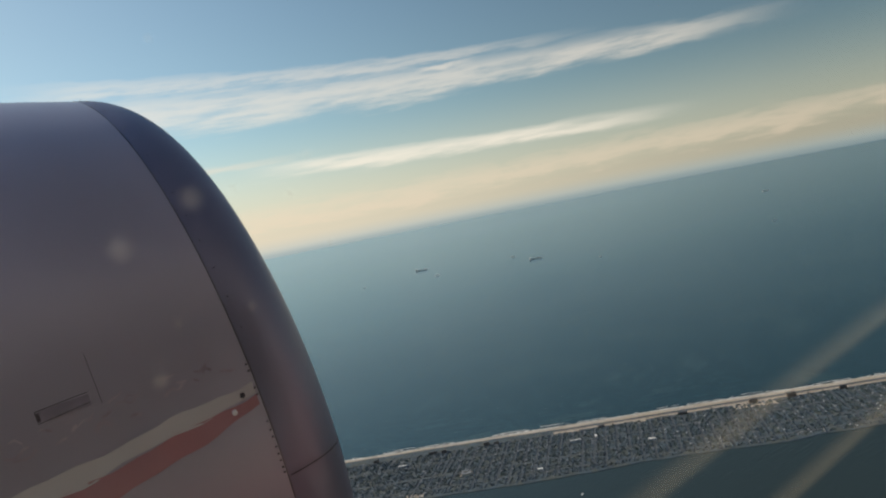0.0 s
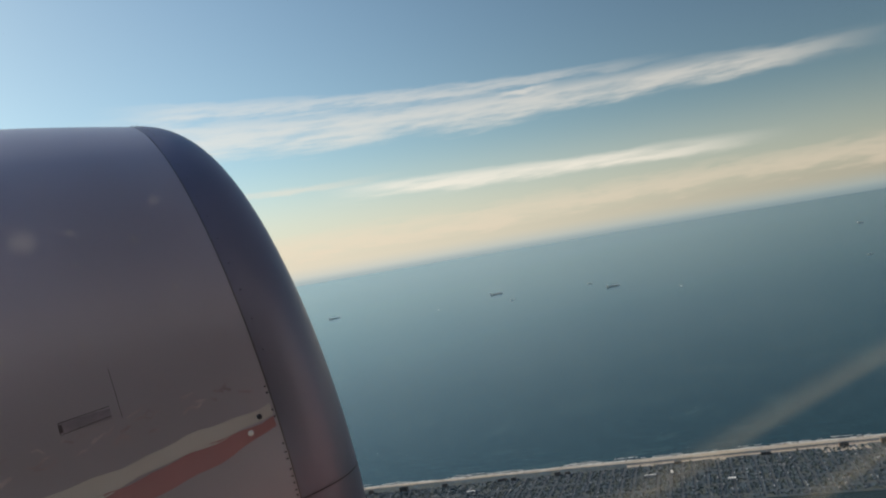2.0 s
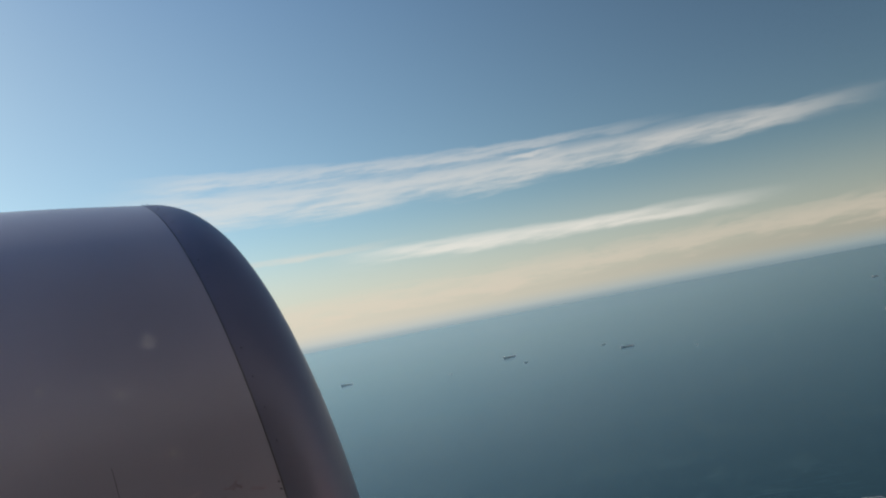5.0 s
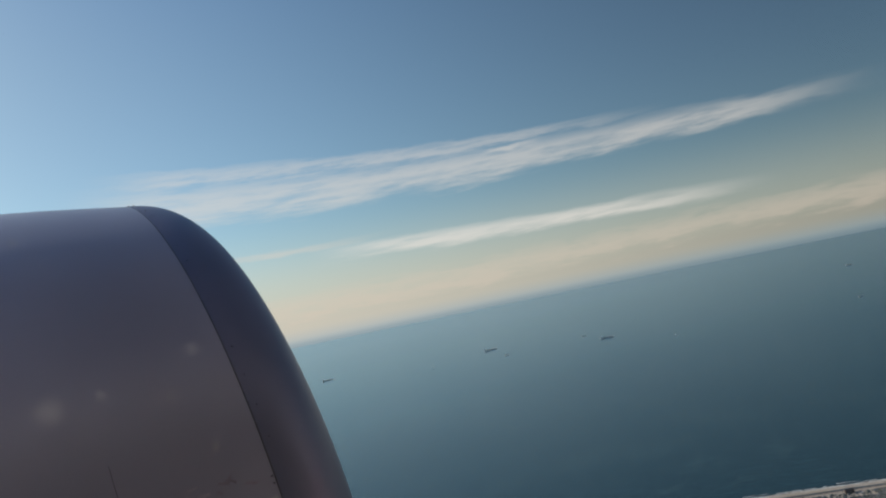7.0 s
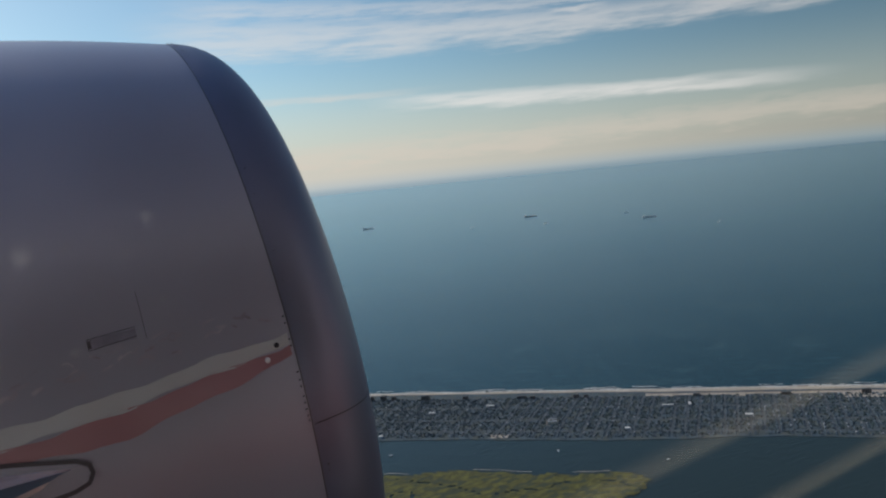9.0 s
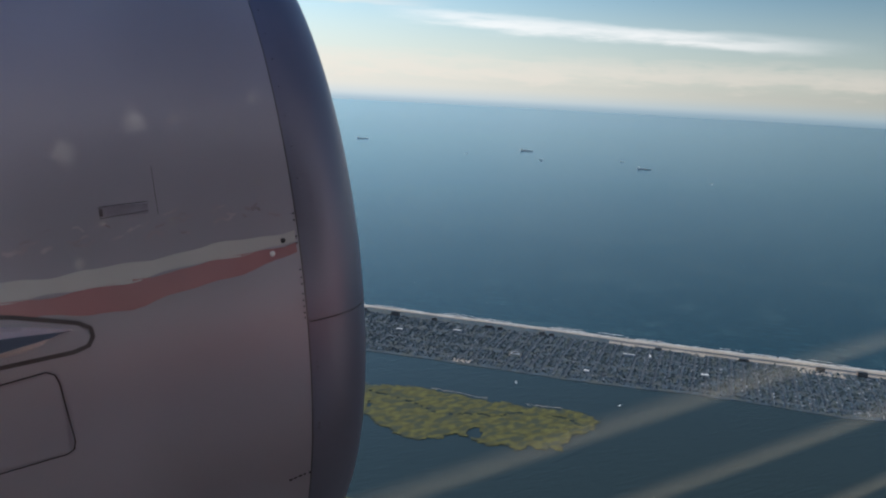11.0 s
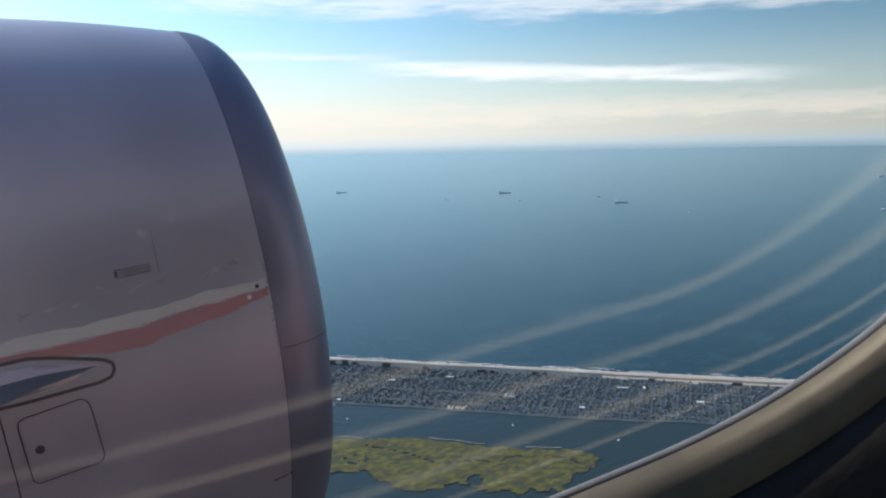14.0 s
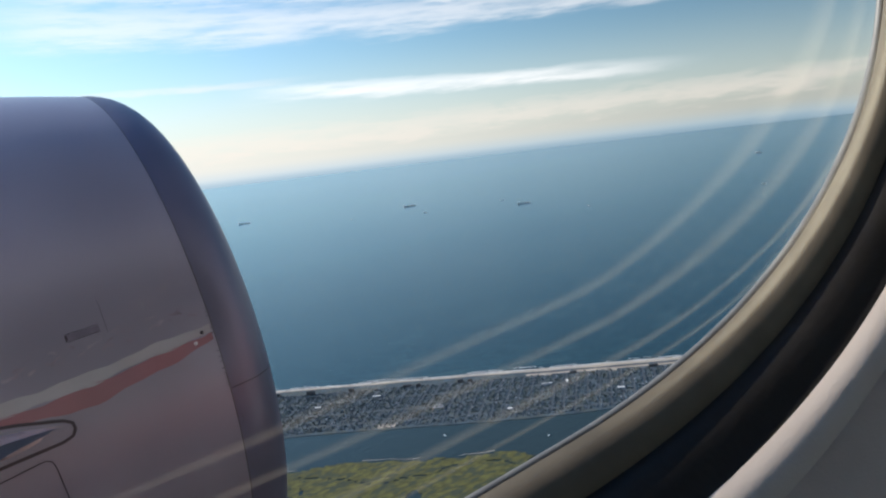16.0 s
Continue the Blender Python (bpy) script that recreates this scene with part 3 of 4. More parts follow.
def wall_with_hole(name, mat, grow, y, thick, bounds, bulge=0.0):
    """A wall with the window's opening through it."""
    x0, x1, z0, z1 = bounds
    n = len(STEPS)
    v, f = [], []
    rings = 7
    for face in (0, 1):
        for k in range(rings):
            u = k / (rings - 1)
            for d in STEPS:
                ix, iz = oval(d, grow)
                cx, cz = ix - WIN_C[0], iz - WIN_C[1]
                far = min(((x1 if cx > 0 else x0) - WIN_C[0]) / cx if abs(cx) > 1e-6 else 1e9, ((z1 if cz > 0 else z0) - WIN_C[1]) / cz if abs(cz) > 1e-6 else 1e9)
                x, z = WIN_C[0] + cx * (1 + (far - 1) * u), WIN_C[1] + cz * (1 + (far - 1) * u)
                v.append((x, y - face * thick - bulge * (z - 0.3) ** 2, z))
    for face in (0, 1):
        o = face * rings * n
        for k in range(rings - 1):
            for j in range(n):
                q = (o + k * n + j, o + k * n + (j + 1) % n, o + (k + 1) * n + (j + 1) % n, o + (k + 1) * n + j)
                f.append(q if face == 0 else tuple(reversed(q)))
    for k in (0, rings - 1):
        for j in range(n):
            a, b = k * n + j, k * n + (j + 1) % n
            q = (a, b, b + rings * n, a + rings * n)
            f.append(q if k else tuple(reversed(q)))
    return mesh_from(name, v, f, mat, True)


def place(name, me, label, category, kind="structure"):
    ob = new(name, me)
    ob.matrix_world = PLANE
    return tagged(ob, label, category, kind=kind)


place("wall_outer_skin", wall_with_hole("wall_outer_skin", SKIN, 0.0, -1.50, 0.015, (-3.4, 3.8, -1.5, 2.0), 0.10), "pale painted fuselage skin beside the engine", "wall")
place("wall_cabin_side", wall_with_hole("wall_cabin_side", PANEL, 0.150, -1.70, 0.02, (-3.4, 3.8, -1.35, 1.75)), "grey cabin side panel round the window", "wall")
window = holder("window_1", PLANE, "oval aircraft window with tan rim and black seal", "window", kind="structure")
rim_rows = [(-0.003, -1.512)] + [(-0.003 + 0.051 * (1 - math.cos(a)), -1.513 - 0.062 * math.sin(a)) for a in np.linspace(0.1, math.pi / 2, 16)]
part("window_rim", ring("window_rim", RIM, rim_rows), window, "tan moulded window rim")
part("edge_bead", ring("edge_bead", BEAD, [(0.003, -1.497), (-0.003, -1.498), (-0.006, -1.503), (-0.006, -1.509), (-0.003, -1.514), (0.002, -1.515)]), window, "rounded pale edge moulding")
part("window_seal", ring("window_seal", BLACK_SEAL, [(0.048, -1.575), (0.050, -1.596), (0.064, -1.620), (0.080, -1.638), (0.094, -1.650), (0.102, -1.664)]), window, "black rubber window seal")
part("window_liner", ring("window_liner", LINER, [(0.102, -1.664), (0.106, -1.680), (0.112, -1.694), (0.122, -1.706), (0.136, -1.714), (0.155, -1.719), (0.175, -1.716)]), window, "cream plastic window liner")
pane_v = [(*((oval(d, -0.002)[0]), y, oval(d, -0.002)[1]),) for y in (-1.535, -1.543) for d in STEPS]
N = len(STEPS)
pane = part("pane", mesh_from("pane", pane_v, [tuple(range(N)), tuple(reversed(range(N, 2 * N)))] + [(j, (j + 1) % N, N + (j + 1) % N, N + j) for j in range(N)], PANE), window, "clear acrylic window pane")
pane.visible_shadow = False


def arc(name, mat, rows, y):
    """A band that follows part of the window's outline: rows of degrees, inset of its outer edge and width."""
    v, f = [], []
    steps = 120
    degs, insets, widths = zip(*rows)
    for i, d in enumerate(np.linspace(degs[0], degs[-1], steps)):
        g, w = np.interp(d, degs, insets), np.interp(d, degs, widths)
        for k in (-g, -g - w):
            x, z = oval(d, k)
            v.append((x, y, z))
        if i:
            f.append((2 * i - 2, 2 * i - 1, 2 * i + 1, 2 * i))
    me = mesh_from(name, v, f, mat)
    uv = me.uv_layers.new(name="across")
    for loop in me.loops:
        uv.data[loop.index].uv = (loop.vertex_index // 2 / (steps - 1), loop.vertex_index % 2)
    return me


# rim reflections and glare in the pane, painted on as translucent bands
for k, rows in enumerate((
        ((-150, 0.155, 0.016), (-110, 0.208, 0.016), (-85, 0.228, 0.026), (-68, 0.255, 0.045), (-50, 0.270, 0.085), (-20, 0.270, 0.120), (20, 0.26, 0.13)),
        ((-150, 0.135, 0.012), (-117, 0.163, 0.016), (-100, 0.171, 0.016), (-85, 0.165, 0.024), (-70, 0.165, 0.045), (-52, 0.160, 0.075), (-28, 0.150, 0.090), (15, 0.14, 0.10)),
        ((-150, 0.090, 0.012), (-117, 0.110, 0.020), (-90, 0.108, 0.020), (-70, 0.095, 0.018), (-55, 0.080, 0.026), (-37, 0.060, 0.035), (10, 0.05, 0.05)),
        ((-140, 0.070, 0.010), (-100, 0.078, 0.010), (-84, 0.074, 0.012), (-70, 0.055, 0.016), (-55, 0.045, 0.020), (-37, 0.03, 0.03), (10, 0.02, 0.03)),
        ((-95, 0.004, 0.020), (-60, 0.004, 0.050), (-30, 0.004, 0.075), (20, 0.004, 0.09)),
        ((-75, 0.012, 0.050), (-50, 0.012, 0.120), (-20, 0.012, 0.17), (20, 0.012, 0.20)))):
    sc = part("rim_reflection_band", arc("rim_reflection_band", CLOUDY if k == 4 else RIM_GLARE, rows, -1.548 - 0.0006 * k), window, "faint pale band of painted rim reflection and glare on the acrylic")
    sc.visible_shadow = False

# droplets and dust dried on the acrylic, away from the rim
def speck_mesh(r):
    n = 20
    v = [(0, 0, 0)] + [(r * q * math.cos(2 * math.pi * k / n), 0, r * q * math.sin(2 * math.pi * k / n)) for q in (0.55, 1.0) for k in range(n)]
    f = [(0, 1 + (k + 1) % n, 1 + k) for k in range(n)] + [(1 + k, 1 + (k + 1) % n, 1 + n + (k + 1) % n, 1 + n + k) for k in range(n)]
    me = mesh_from("dust_speck", v, f, SPECK)
    uv = me.uv_layers.new(name="across")
    for loop in me.loops:
        uv.data[loop.index].uv = ((0.0, 0.0) if loop.vertex_index == 0 else (0.0, 0.55) if loop.vertex_index <= n else (0.0, 1.0))
    return me


SPECKS = ((-0.2873, 0.4036, 2), (-0.3120, 0.3936, 2), (-0.2731, 0.4038, 0), (-0.2735, 0.3925, 3), (-0.2537, 0.3975, 0), (-0.2441, 0.3773, 0), (-0.2781, 0.3649, 0), (-0.3023, 0.3669, 0), (-0.3123, 0.3523, 1), (-0.2856, 0.4550, 0), (-0.2435, 0.4098, 1), (0.3577, 0.2281, 1), (0.6762, 0.1517, 1), (0.2485, 0.1295, 0), (0.3109, 0.1148, 3), (0.5383, 0.2403, 3))
SPECK_MESHES = [speck_mesh(r) for r in (0.0022, 0.0032, 0.0060, 0.0013)]
for sx, sz, k in SPECKS:
    sp = part("dust_speck", SPECK_MESHES[k], window)
    sp.location = (sx, -1.5475, sz)
    sp.visible_shadow = False

# cabin behind the camera, unseen, added to keep reflections dark
for nm, m_, dims, lab, cat in (
        ("floor", CARPET, (0.2, -3.2, -1.38, 7.2, 3.1, 0.06), "dark carpeted cabin floor", "floor"),
        ("ceiling", PANEL, (0.2, -3.2, 1.80, 7.2, 3.1, 0.06), "grey cabin ceiling", "ceiling"),
        ("wall_aft", PANEL, (-3.43, -3.2, 0.2, 0.06, 3.1, 3.2), "grey aft cabin bulkhead", "wall"),
        ("wall_front", PANEL, (3.83, -3.2, 0.2, 0.06, 3.1, 3.2), "grey front cabin bulkhead", "wall")):
    place(nm, box(nm, m_, *dims), lab, cat)

# unseen far wall, its wide openings added to brighten the window panel
far_v, far_f = [], []
pieces = [(0.2, -4.78, -0.80, 7.2, 0.06, 1.1), (0.2, -4.78, 1.275, 7.2, 0.06, 1.05)]
pieces += [(-3.2 + 1.13 * k, -4.78, 0.25, 0.30, 0.06, 1.0) for k in range(7)]
for dims in pieces:
    v, f = box_data(*dims)
    far_f += [tuple(a + len(far_v) for a in q) for q in f]
    far_v += v
place("wall_far_side", mesh_from("wall_far_side", far_v, far_f, PANEL), "unseen grey cabin side with window holes added to let in light", "wall")


def skin_band(name, mat, z0, z1, label, x0=-3.3, x1=3.7):
    """A painted band on the outer skin below the window."""
    v, f = [], []
    for i, x in enumerate(np.linspace(x0, x1, 40)):
        v += [(x, -1.50 + 0.004 - 0.10 * (z - 0.3) ** 2, z) for z in np.linspace(z0, z1, 5)]
        if i:
            f += [(5 * i - 5 + j, 5 * i - 4 + j, 5 * i + 1 + j, 5 * i + j) for j in range(4)]
    return place(name, mesh_from(name, v, f, mat, True), label, "trim")


skin_band("trim_white_stripe", LIVERY_WHITE, -0.075, -0.022, "white livery stripe on the fuselage skin")
skin_band("trim_red_stripe", LIVERY_RED, -0.36, -0.078, "red livery stripe on the fuselage skin")

# unseen red reflector, added to give the inlet lip a red glow
skin_band("trim_red_panel", LIVERY_RED, -0.018, 0.36, "unseen red panel added ahead of the window to redden the lip", 1.56, 3.7)

# ---- sea, barrier island and marsh ----
RADIUS = 3600.0
rings_r = [0, 40, 90, 160, 260, 420, 700, 1200, 2200, 2900, RADIUS]
sea_v, sea_f = [(0, 0, SEA)], []
SEG = 180
for r in rings_r[1:]:
    sea_v += [(r * math.sin(2 * math.pi * k / SEG), r * math.cos(2 * math.pi * k / SEG), SEA) for k in range(SEG)]
for k in range(SEG):
    sea_f.append((0, 1 + (k + 1) % SEG, 1 + k))
for i in range(len(rings_r) - 2):
    for k in range(SEG):
        a, b = 1 + i * SEG + k, 1 + i * SEG + (k + 1) % SEG
        sea_f.append((a, b, b + SEG, a + SEG))
tagged(new("water", mesh_from("water", sea_v, sea_f, WATER)), "blue-grey ocean reaching the hazy horizon", "sea", kind="structure")

C0, ALONG, INLAND = Vector((105.6, 156.1)), Vector((0.737, -0.676)), Vector((-0.676, -0.737))


def shore(s, n, z=0.0):
    """s metres along the beach, n metres from the waterline towards the bay."""
    p = C0 + ALONG * s + INLAND * n
    return (p.x, p.y, SEA + z)


def wander(s, seed, size, scale=0.03):
    return size * noise.noise((s * scale, seed, 0.0)) + size * 0.4 * noise.noise((s * scale * 4.3, seed + 7, 0.0))


def bay_edge(s):
    return 34.0 + wander(s, 3.0, 3.0) - 0.02 * s + 5.0 * min(1.0, max(0.0, (-34.0 - s) / 10.0))


def strip(s_list, lo, hi, z, rows=4):
    v, f = [], []
    for i, s in enumerate(s_list):
        a, b = lo(s), hi(s)
        v += [shore(s, a + (b - a) * j / rows, z) for j in range(rows + 1)]
        if i:
            f += [((rows + 1) * (i - 1) + j, (rows + 1) * (i - 1) + j + 1, (rows + 1) * i + j + 1, (rows + 1) * i + j) for j in range(rows)]
    return v, f


def thick_strip(s_list, lo, hi, z):
    """A strip with sides that go down into the water."""
    v, f = strip(s_list, lo, hi, z)
    o = len(v)
    for s in s_list:
        v += [shore(s, lo(s) - 0.4, -0.3), shore(s, hi(s) + 0.3, -0.3)]
    for i in range(1, len(s_list)):
        f.append((5 * (i - 1), 5 * i, o + 2 * i, o + 2 * i - 2))
        f.append((5 * (i - 1) + 4, o + 2 * i - 1, o + 2 * i + 1, 5 * i + 4))
    return v, f


S_ALL = list(np.arange(-420, 640, 2.0))
tagged(new("ground", mesh_from("ground", *thick_strip(S_ALL, lambda s: 1.1, bay_edge, 0.12), LAND)), "dark built-up ground of a barrier island, tinted haze blue", "ground", kind="structure")
tagged(new("beach", mesh_from("beach", *thick_strip(S_ALL, lambda s: wander(s, 1.0, 0.5, 0.15), lambda s: 1.45 + wander(s, 5.0, 0.4, 0.1) + 0.7 * min(1.0, max(0.0, (s - 14) / 14)), 0.16), SAND)), "long pale sandy beach", "beach", kind="structure")
surf_v, surf_f = [], []
S_SURF = list(np.arange(-300, 420, 0.35))
for k, (mid, wide, gate, sd) in enumerate(((-0.45, 0.55, -0.6, 11.0), (-1.5, 0.30, 0.02, 13.0), (-2.5, 0.22, 0.16, 17.0))):
    def line(s):
        return mid + wander(s, sd, 0.45, 0.12) + wander(s, sd + 4, 0.22, 0.7)

    def half(s):
        return wide * (0.35 + 0.9 * abs(noise.noise((s * 0.5, sd, 3.0))) + 0.5 * abs(noise.noise((s * 1.9, sd, 5.0))))
    v, f = strip(S_SURF, lambda s: line(s) - half(s), lambda s: line(s) + half(s), 0.05 + 0.01 * k, 1)
    keep = [q for i, q in enumerate(f) if noise.noise((i * 0.035, sd, 0)) + 0.35 * noise.noise((i * 0.2, sd, 2)) > gate]
    surf_f += [tuple(a + len(surf_v) for a in q) for q in keep]
    surf_v += v
tagged(new("surf", mesh_from("surf", surf_v, surf_f, FOAM)), "white lines of breaking surf along the beach", "surf", kind="stuff")

# streets: strips across and along the island
road_v, road_f = [], []


def lay_road(pts, width):
    o = len(road_v)
    (s0, n0), (s1, n1) = pts
    ln = math.hypot(s1 - s0, n1 - n0)
    px, pn = -(n1 - n0) / ln * width / 2, (s1 - s0) / ln * width / 2
    road_v.extend([shore(s0 + px, n0 + pn, 0.14), shore(s0 - px, n0 - pn, 0.14), shore(s1 - px, n1 - pn, 0.14), shore(s1 + px, n1 + pn, 0.14)])
    road_f.append((o, o + 1, o + 2, o + 3))


BLOCK = 2.7
S_TOWN = np.arange(-150, 330, BLOCK)
SKEW = 0.10
for s in S_TOWN:
    lay_road([(s, 5.0), (s - SKEW * 26, 31.0 - 0.02 * s)], 0.32)
for n in (5.2, 13.0, 22.0, 29.0):
    lay_road([(-150, n), (330, n)], 0.55)
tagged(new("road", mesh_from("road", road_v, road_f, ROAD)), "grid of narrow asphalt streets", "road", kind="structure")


walk_v, walk_f = strip(list(np.arange(26, 300, 2.0)), lambda s: 3.5 + wander(s, 31.0, 0.1), lambda s: 3.95 + wander(s, 31.0, 0.1), 0.20, 1)
tagged(new("boardwalk", mesh_from("boardwalk", walk_v, walk_f, DECK)), "brown timber boardwalk behind the beach", "boardwalk", kind="structure")
lot_v, lot_f = [], []
for s0, s1, n0, n1 in ((26, 120, 3.95, 5.0), (29, 33, 5.0, 6.0), (70, 80, 5.0, 8.5), (-8, -4, 31.0, 33.0), (46, 49, 5.0, 6.4)):
    v, f = strip(list(np.arange(s0, s1 + 0.1, 1.0)), lambda s: n0, lambda s: n1 + wander(s, 41.0, 0.4, 0.2), 0.15, 1)
    lot_f += [tuple(a + len(lot_v) for a in q) for q in f]
    lot_v += v
tagged(new("sandy_lot", mesh_from("sandy_lot", lot_v, lot_f, SAND)), "bare sandy lots behind the beach", "sand", kind="structure")


def joined(makers):
    """Joins lists of (verts, faces) into one."""
    v, f = [], []
    for vv, ff in makers:
        o = len(v)
        v += vv
        f += [tuple(a + o for a in q) for q in ff]
    return v, f


def house_data(s, n, w, d, h, turn):
    """A small gabled house."""
    c, sn = math.cos(turn), math.sin(turn)

    def at(a, b, z):
        return shore(s + a * c - b * sn, n + a * sn + b * c, 0.12 + z)
    v = [at(-w, -d, 0), at(w, -d, 0), at(w, d, 0), at(-w, d, 0), at(-w, -d, h), at(w, -d, h), at(w, d, h), at(-w, d, h), at(-w * 1.02, 0, h * 1.55), at(w * 1.02, 0, h * 1.55)]
    f = [(0, 1, 5, 4), (1, 2, 6, 5), (2, 3, 7, 6), (3, 0, 4, 7), (4, 5, 9, 8), (6, 7, 8, 9), (5, 6, 9), (7, 4, 8)]
    return v, f


def clump_data(x, y, z, r, rng):
    """A small ragged tree crown."""
    v = []
    for lat, cnt in ((-0.6, 5), (0.1, 6), (0.7, 4)):
        for k in range(cnt):
            a = 2 * math.pi * (k + rng.random() * 0.5) / cnt
            q = r * (1 - 0.45 * abs(lat)) * rng.uniform(0.7, 1.2)
            v.append((x + q * math.cos(a), y + q * math.sin(a), z + r * (lat + 0.7) * rng.uniform(0.8, 1.1)))
    v.append((x, y, z + r * 1.75))
    f = []
    for k in range(5):
        f += [(k, (k + 1) % 5, 5 + (k + 1) % 6), (k, 5 + (k + 1) % 6, 5 + k)]
    f.append((4, 0, 10))
    for k in range(6):
        f.append((5 + k, 5 + (k + 1) % 6, 11 + k % 4))
    for k in range(4):
        f += [(11 + k, 11 + (k + 1) % 4, 15), (5 + (k + 1) % 6, 11 + (k + 1) % 4, 11 + k)]
    return v, f


rng = random.Random(7)
houses, pale, trees = [], [], []
for s in S_TOWN:
    edge = bay_edge(s)
    n = 5.8
    while n < edge - 1.0:
        for side in (-1, 1):
            if abs(n - 13) < 0.5 or abs(n - 22) < 0.5 or abs(n - 29) < 0.5:
                continue
            loose = 0.65 if s < -6 else 0.12
            ss = s - SKEW * (n - 5) + side * 0.50 + rng.uniform(-loose, loose)
            roll = rng.random()
            w, d, h = rng.uniform(0.16, 0.26), rng.uniform(0.12, 0.19), rng.uniform(0.11, 0.19)
            if roll < 0.80:
                (pale if roll < 0.10 else houses).append(house_data(ss, n, w, d, h, rng.choice((0, math.pi / 2)) + rng.uniform(-0.05, 0.05) + (rng.uniform(-0.5, 0.5) if s < -6 else 0.0)))
            if rng.random() < (0.95 if s < -6 else 0.7):
                x, y, z = shore(s - SKEW * (n - 5) + side * rng.uniform(0.75, 1.35), n + rng.uniform(-0.3, 0.3), 0.1)
                trees.append(clump_data(x, y, z, rng.uniform(0.11, 0.21), rng))
        n += rng.uniform(0.48, 0.66)
# woods and gardens beyond the grid
for k in range(2600):
    s, u = rng.choice((rng.uniform(-400, -150), rng.uniform(330, 600), rng.uniform(-60, 120))), rng.random()
    x, y, z = shore(s, 5 + u * (bay_edge(s) - 6), 0.1)
    trees.append(clump_data(x, y, z, rng.uniform(0.25, 0.6) if s < -150 or s > 330 else rng.uniform(0.15, 0.3), rng))
tagged(new("houses", mesh_from("houses", *joined(houses), HOUSE)), "thousands of small gabled houses, haze blue put into their grey", "houses", kind="stuff")
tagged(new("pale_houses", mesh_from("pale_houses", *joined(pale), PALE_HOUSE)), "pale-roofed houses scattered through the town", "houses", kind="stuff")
tagged(new("trees", mesh_from("trees", *joined(trees), TREE)), "street trees and shrubs between houses, haze blue put into their green", "trees", kind="stuff")

# marsh across the channel, cut by tidal creeks
cell = 0.7
marsh_v, marsh_f, index = [], [], {}


def marsh_here(s, n):
    edge = 52.0 - 0.045 * (s + 20) + wander(s, 21.0, 3.5, 0.05)
    if s > 27 - 0.45 * (n - 52) + wander(s, 25.0, 2.0, 0.1) + wander(n, 35.0, 9.0, 0.09):
        return False
    if n < edge or (n > 69 + wander(s, 23.0, 6.0, 0.08) and not 94 + wander(s, 27.0, 5.0) < n < 106 + wander(s, 29.0, 6.0)):
        return False
    creek = abs(noise.noise((s * 0.035, n * 0.05, 3.0)) + 0.35 * noise.noise((s * 0.13, n * 0.13, 8.0)))
    pond = noise.noise((s * 0.11, n * 0.11, 15.0))
    return creek > 0.010 and pond < 0.60


def corner(i, j):
    if (i, j) not in index:
        s, n = i * cell, j * cell
        index[(i, j)] = len(marsh_v)
        marsh_v.append(shore(s + 0.5 * noise.noise((s * 0.9, n * 0.9, 1)), n + 0.5 * noise.noise((s * 0.9, n * 0.9, 5)), 0.10 + 0.08 * noise.noise((s * 0.3, n * 0.3, 2))))
    return index[(i, j)]


for i in range(-170, 240):
    for j in range(62, 180):
        if marsh_here(i * cell, j * cell):
            marsh_f.append((corner(i, j), corner(i + 1, j), corner(i + 1, j + 1), corner(i, j + 1)))
tagged(new("marsh", mesh_from("marsh", marsh_v, marsh_f, MARSH)), "yellow-green salt marsh cut by tidal creeks", "marsh", kind="structure")
bank_v, bank_f = [], []
for s0, s1 in ((-30, -20), (-8, 5), (12, 20)):
    ss = list(np.arange(s0, s1, 1.0))

    def lo(s):
        return 51.4 - 0.045 * (s + 20) + wander(s, 21.0, 3.5, 0.05)
    v, f = strip(ss, lo, lambda s: lo(s) + 0.12 + 0.25 * abs(noise.noise((s * 0.3, 2.0, 0))), 0.14, 1)
    bank_f += [tuple(a + len(bank_v) for a in q) for q in f]
    bank_v += v
tagged(new("sand_bank", mesh_from("sand_bank", bank_v, bank_f, SAND)), "narrow pale sand bank along the marsh edge", "sand bank", kind="structure")

# ---- things on the island ----


def turned(s, n, turn, z=0.12):
    x, y, zz = shore(s, n, z)
    return Matrix.Translation((x, y, zz)) @ Matrix.Rotation(math.atan2(ALONG.y, ALONG.x) + turn, 4, "Z")


def apartment(s, n, w, d, h, turn=0.0):
    ob = holder("apartment_building", turned(s, n, turn), "brown brick beachfront apartment block by the sand", "building", "beachfront apartment blocks")
    part("wall", box("wall", APARTMENT, 0, 0, h / 2, w, d, h), ob)
    part("roof", box("roof", ROAD, 0, 0, h + 0.03, w * 1.03, d * 1.03, 0.06), ob)
    part("stair_head", box("stair_head", APARTMENT, w * 0.2, 0, h + 0.12, w * 0.18, d * 0.4, 0.14), ob)
    floors = max(3, int(h / 0.14))
    for k in range(floors):
        z = h * (k + 0.55) / floors
        part("window_band", box("window_band", GLASS_DARK, 0, -d / 2 - 0.004, z, w * 0.88, 0.012, h / floors * 0.42), ob)
        part("window_band", box("window_band", GLASS_DARK, 0, d / 2 + 0.004, z, w * 0.88, 0.012, h / floors * 0.42), ob)
    return ob


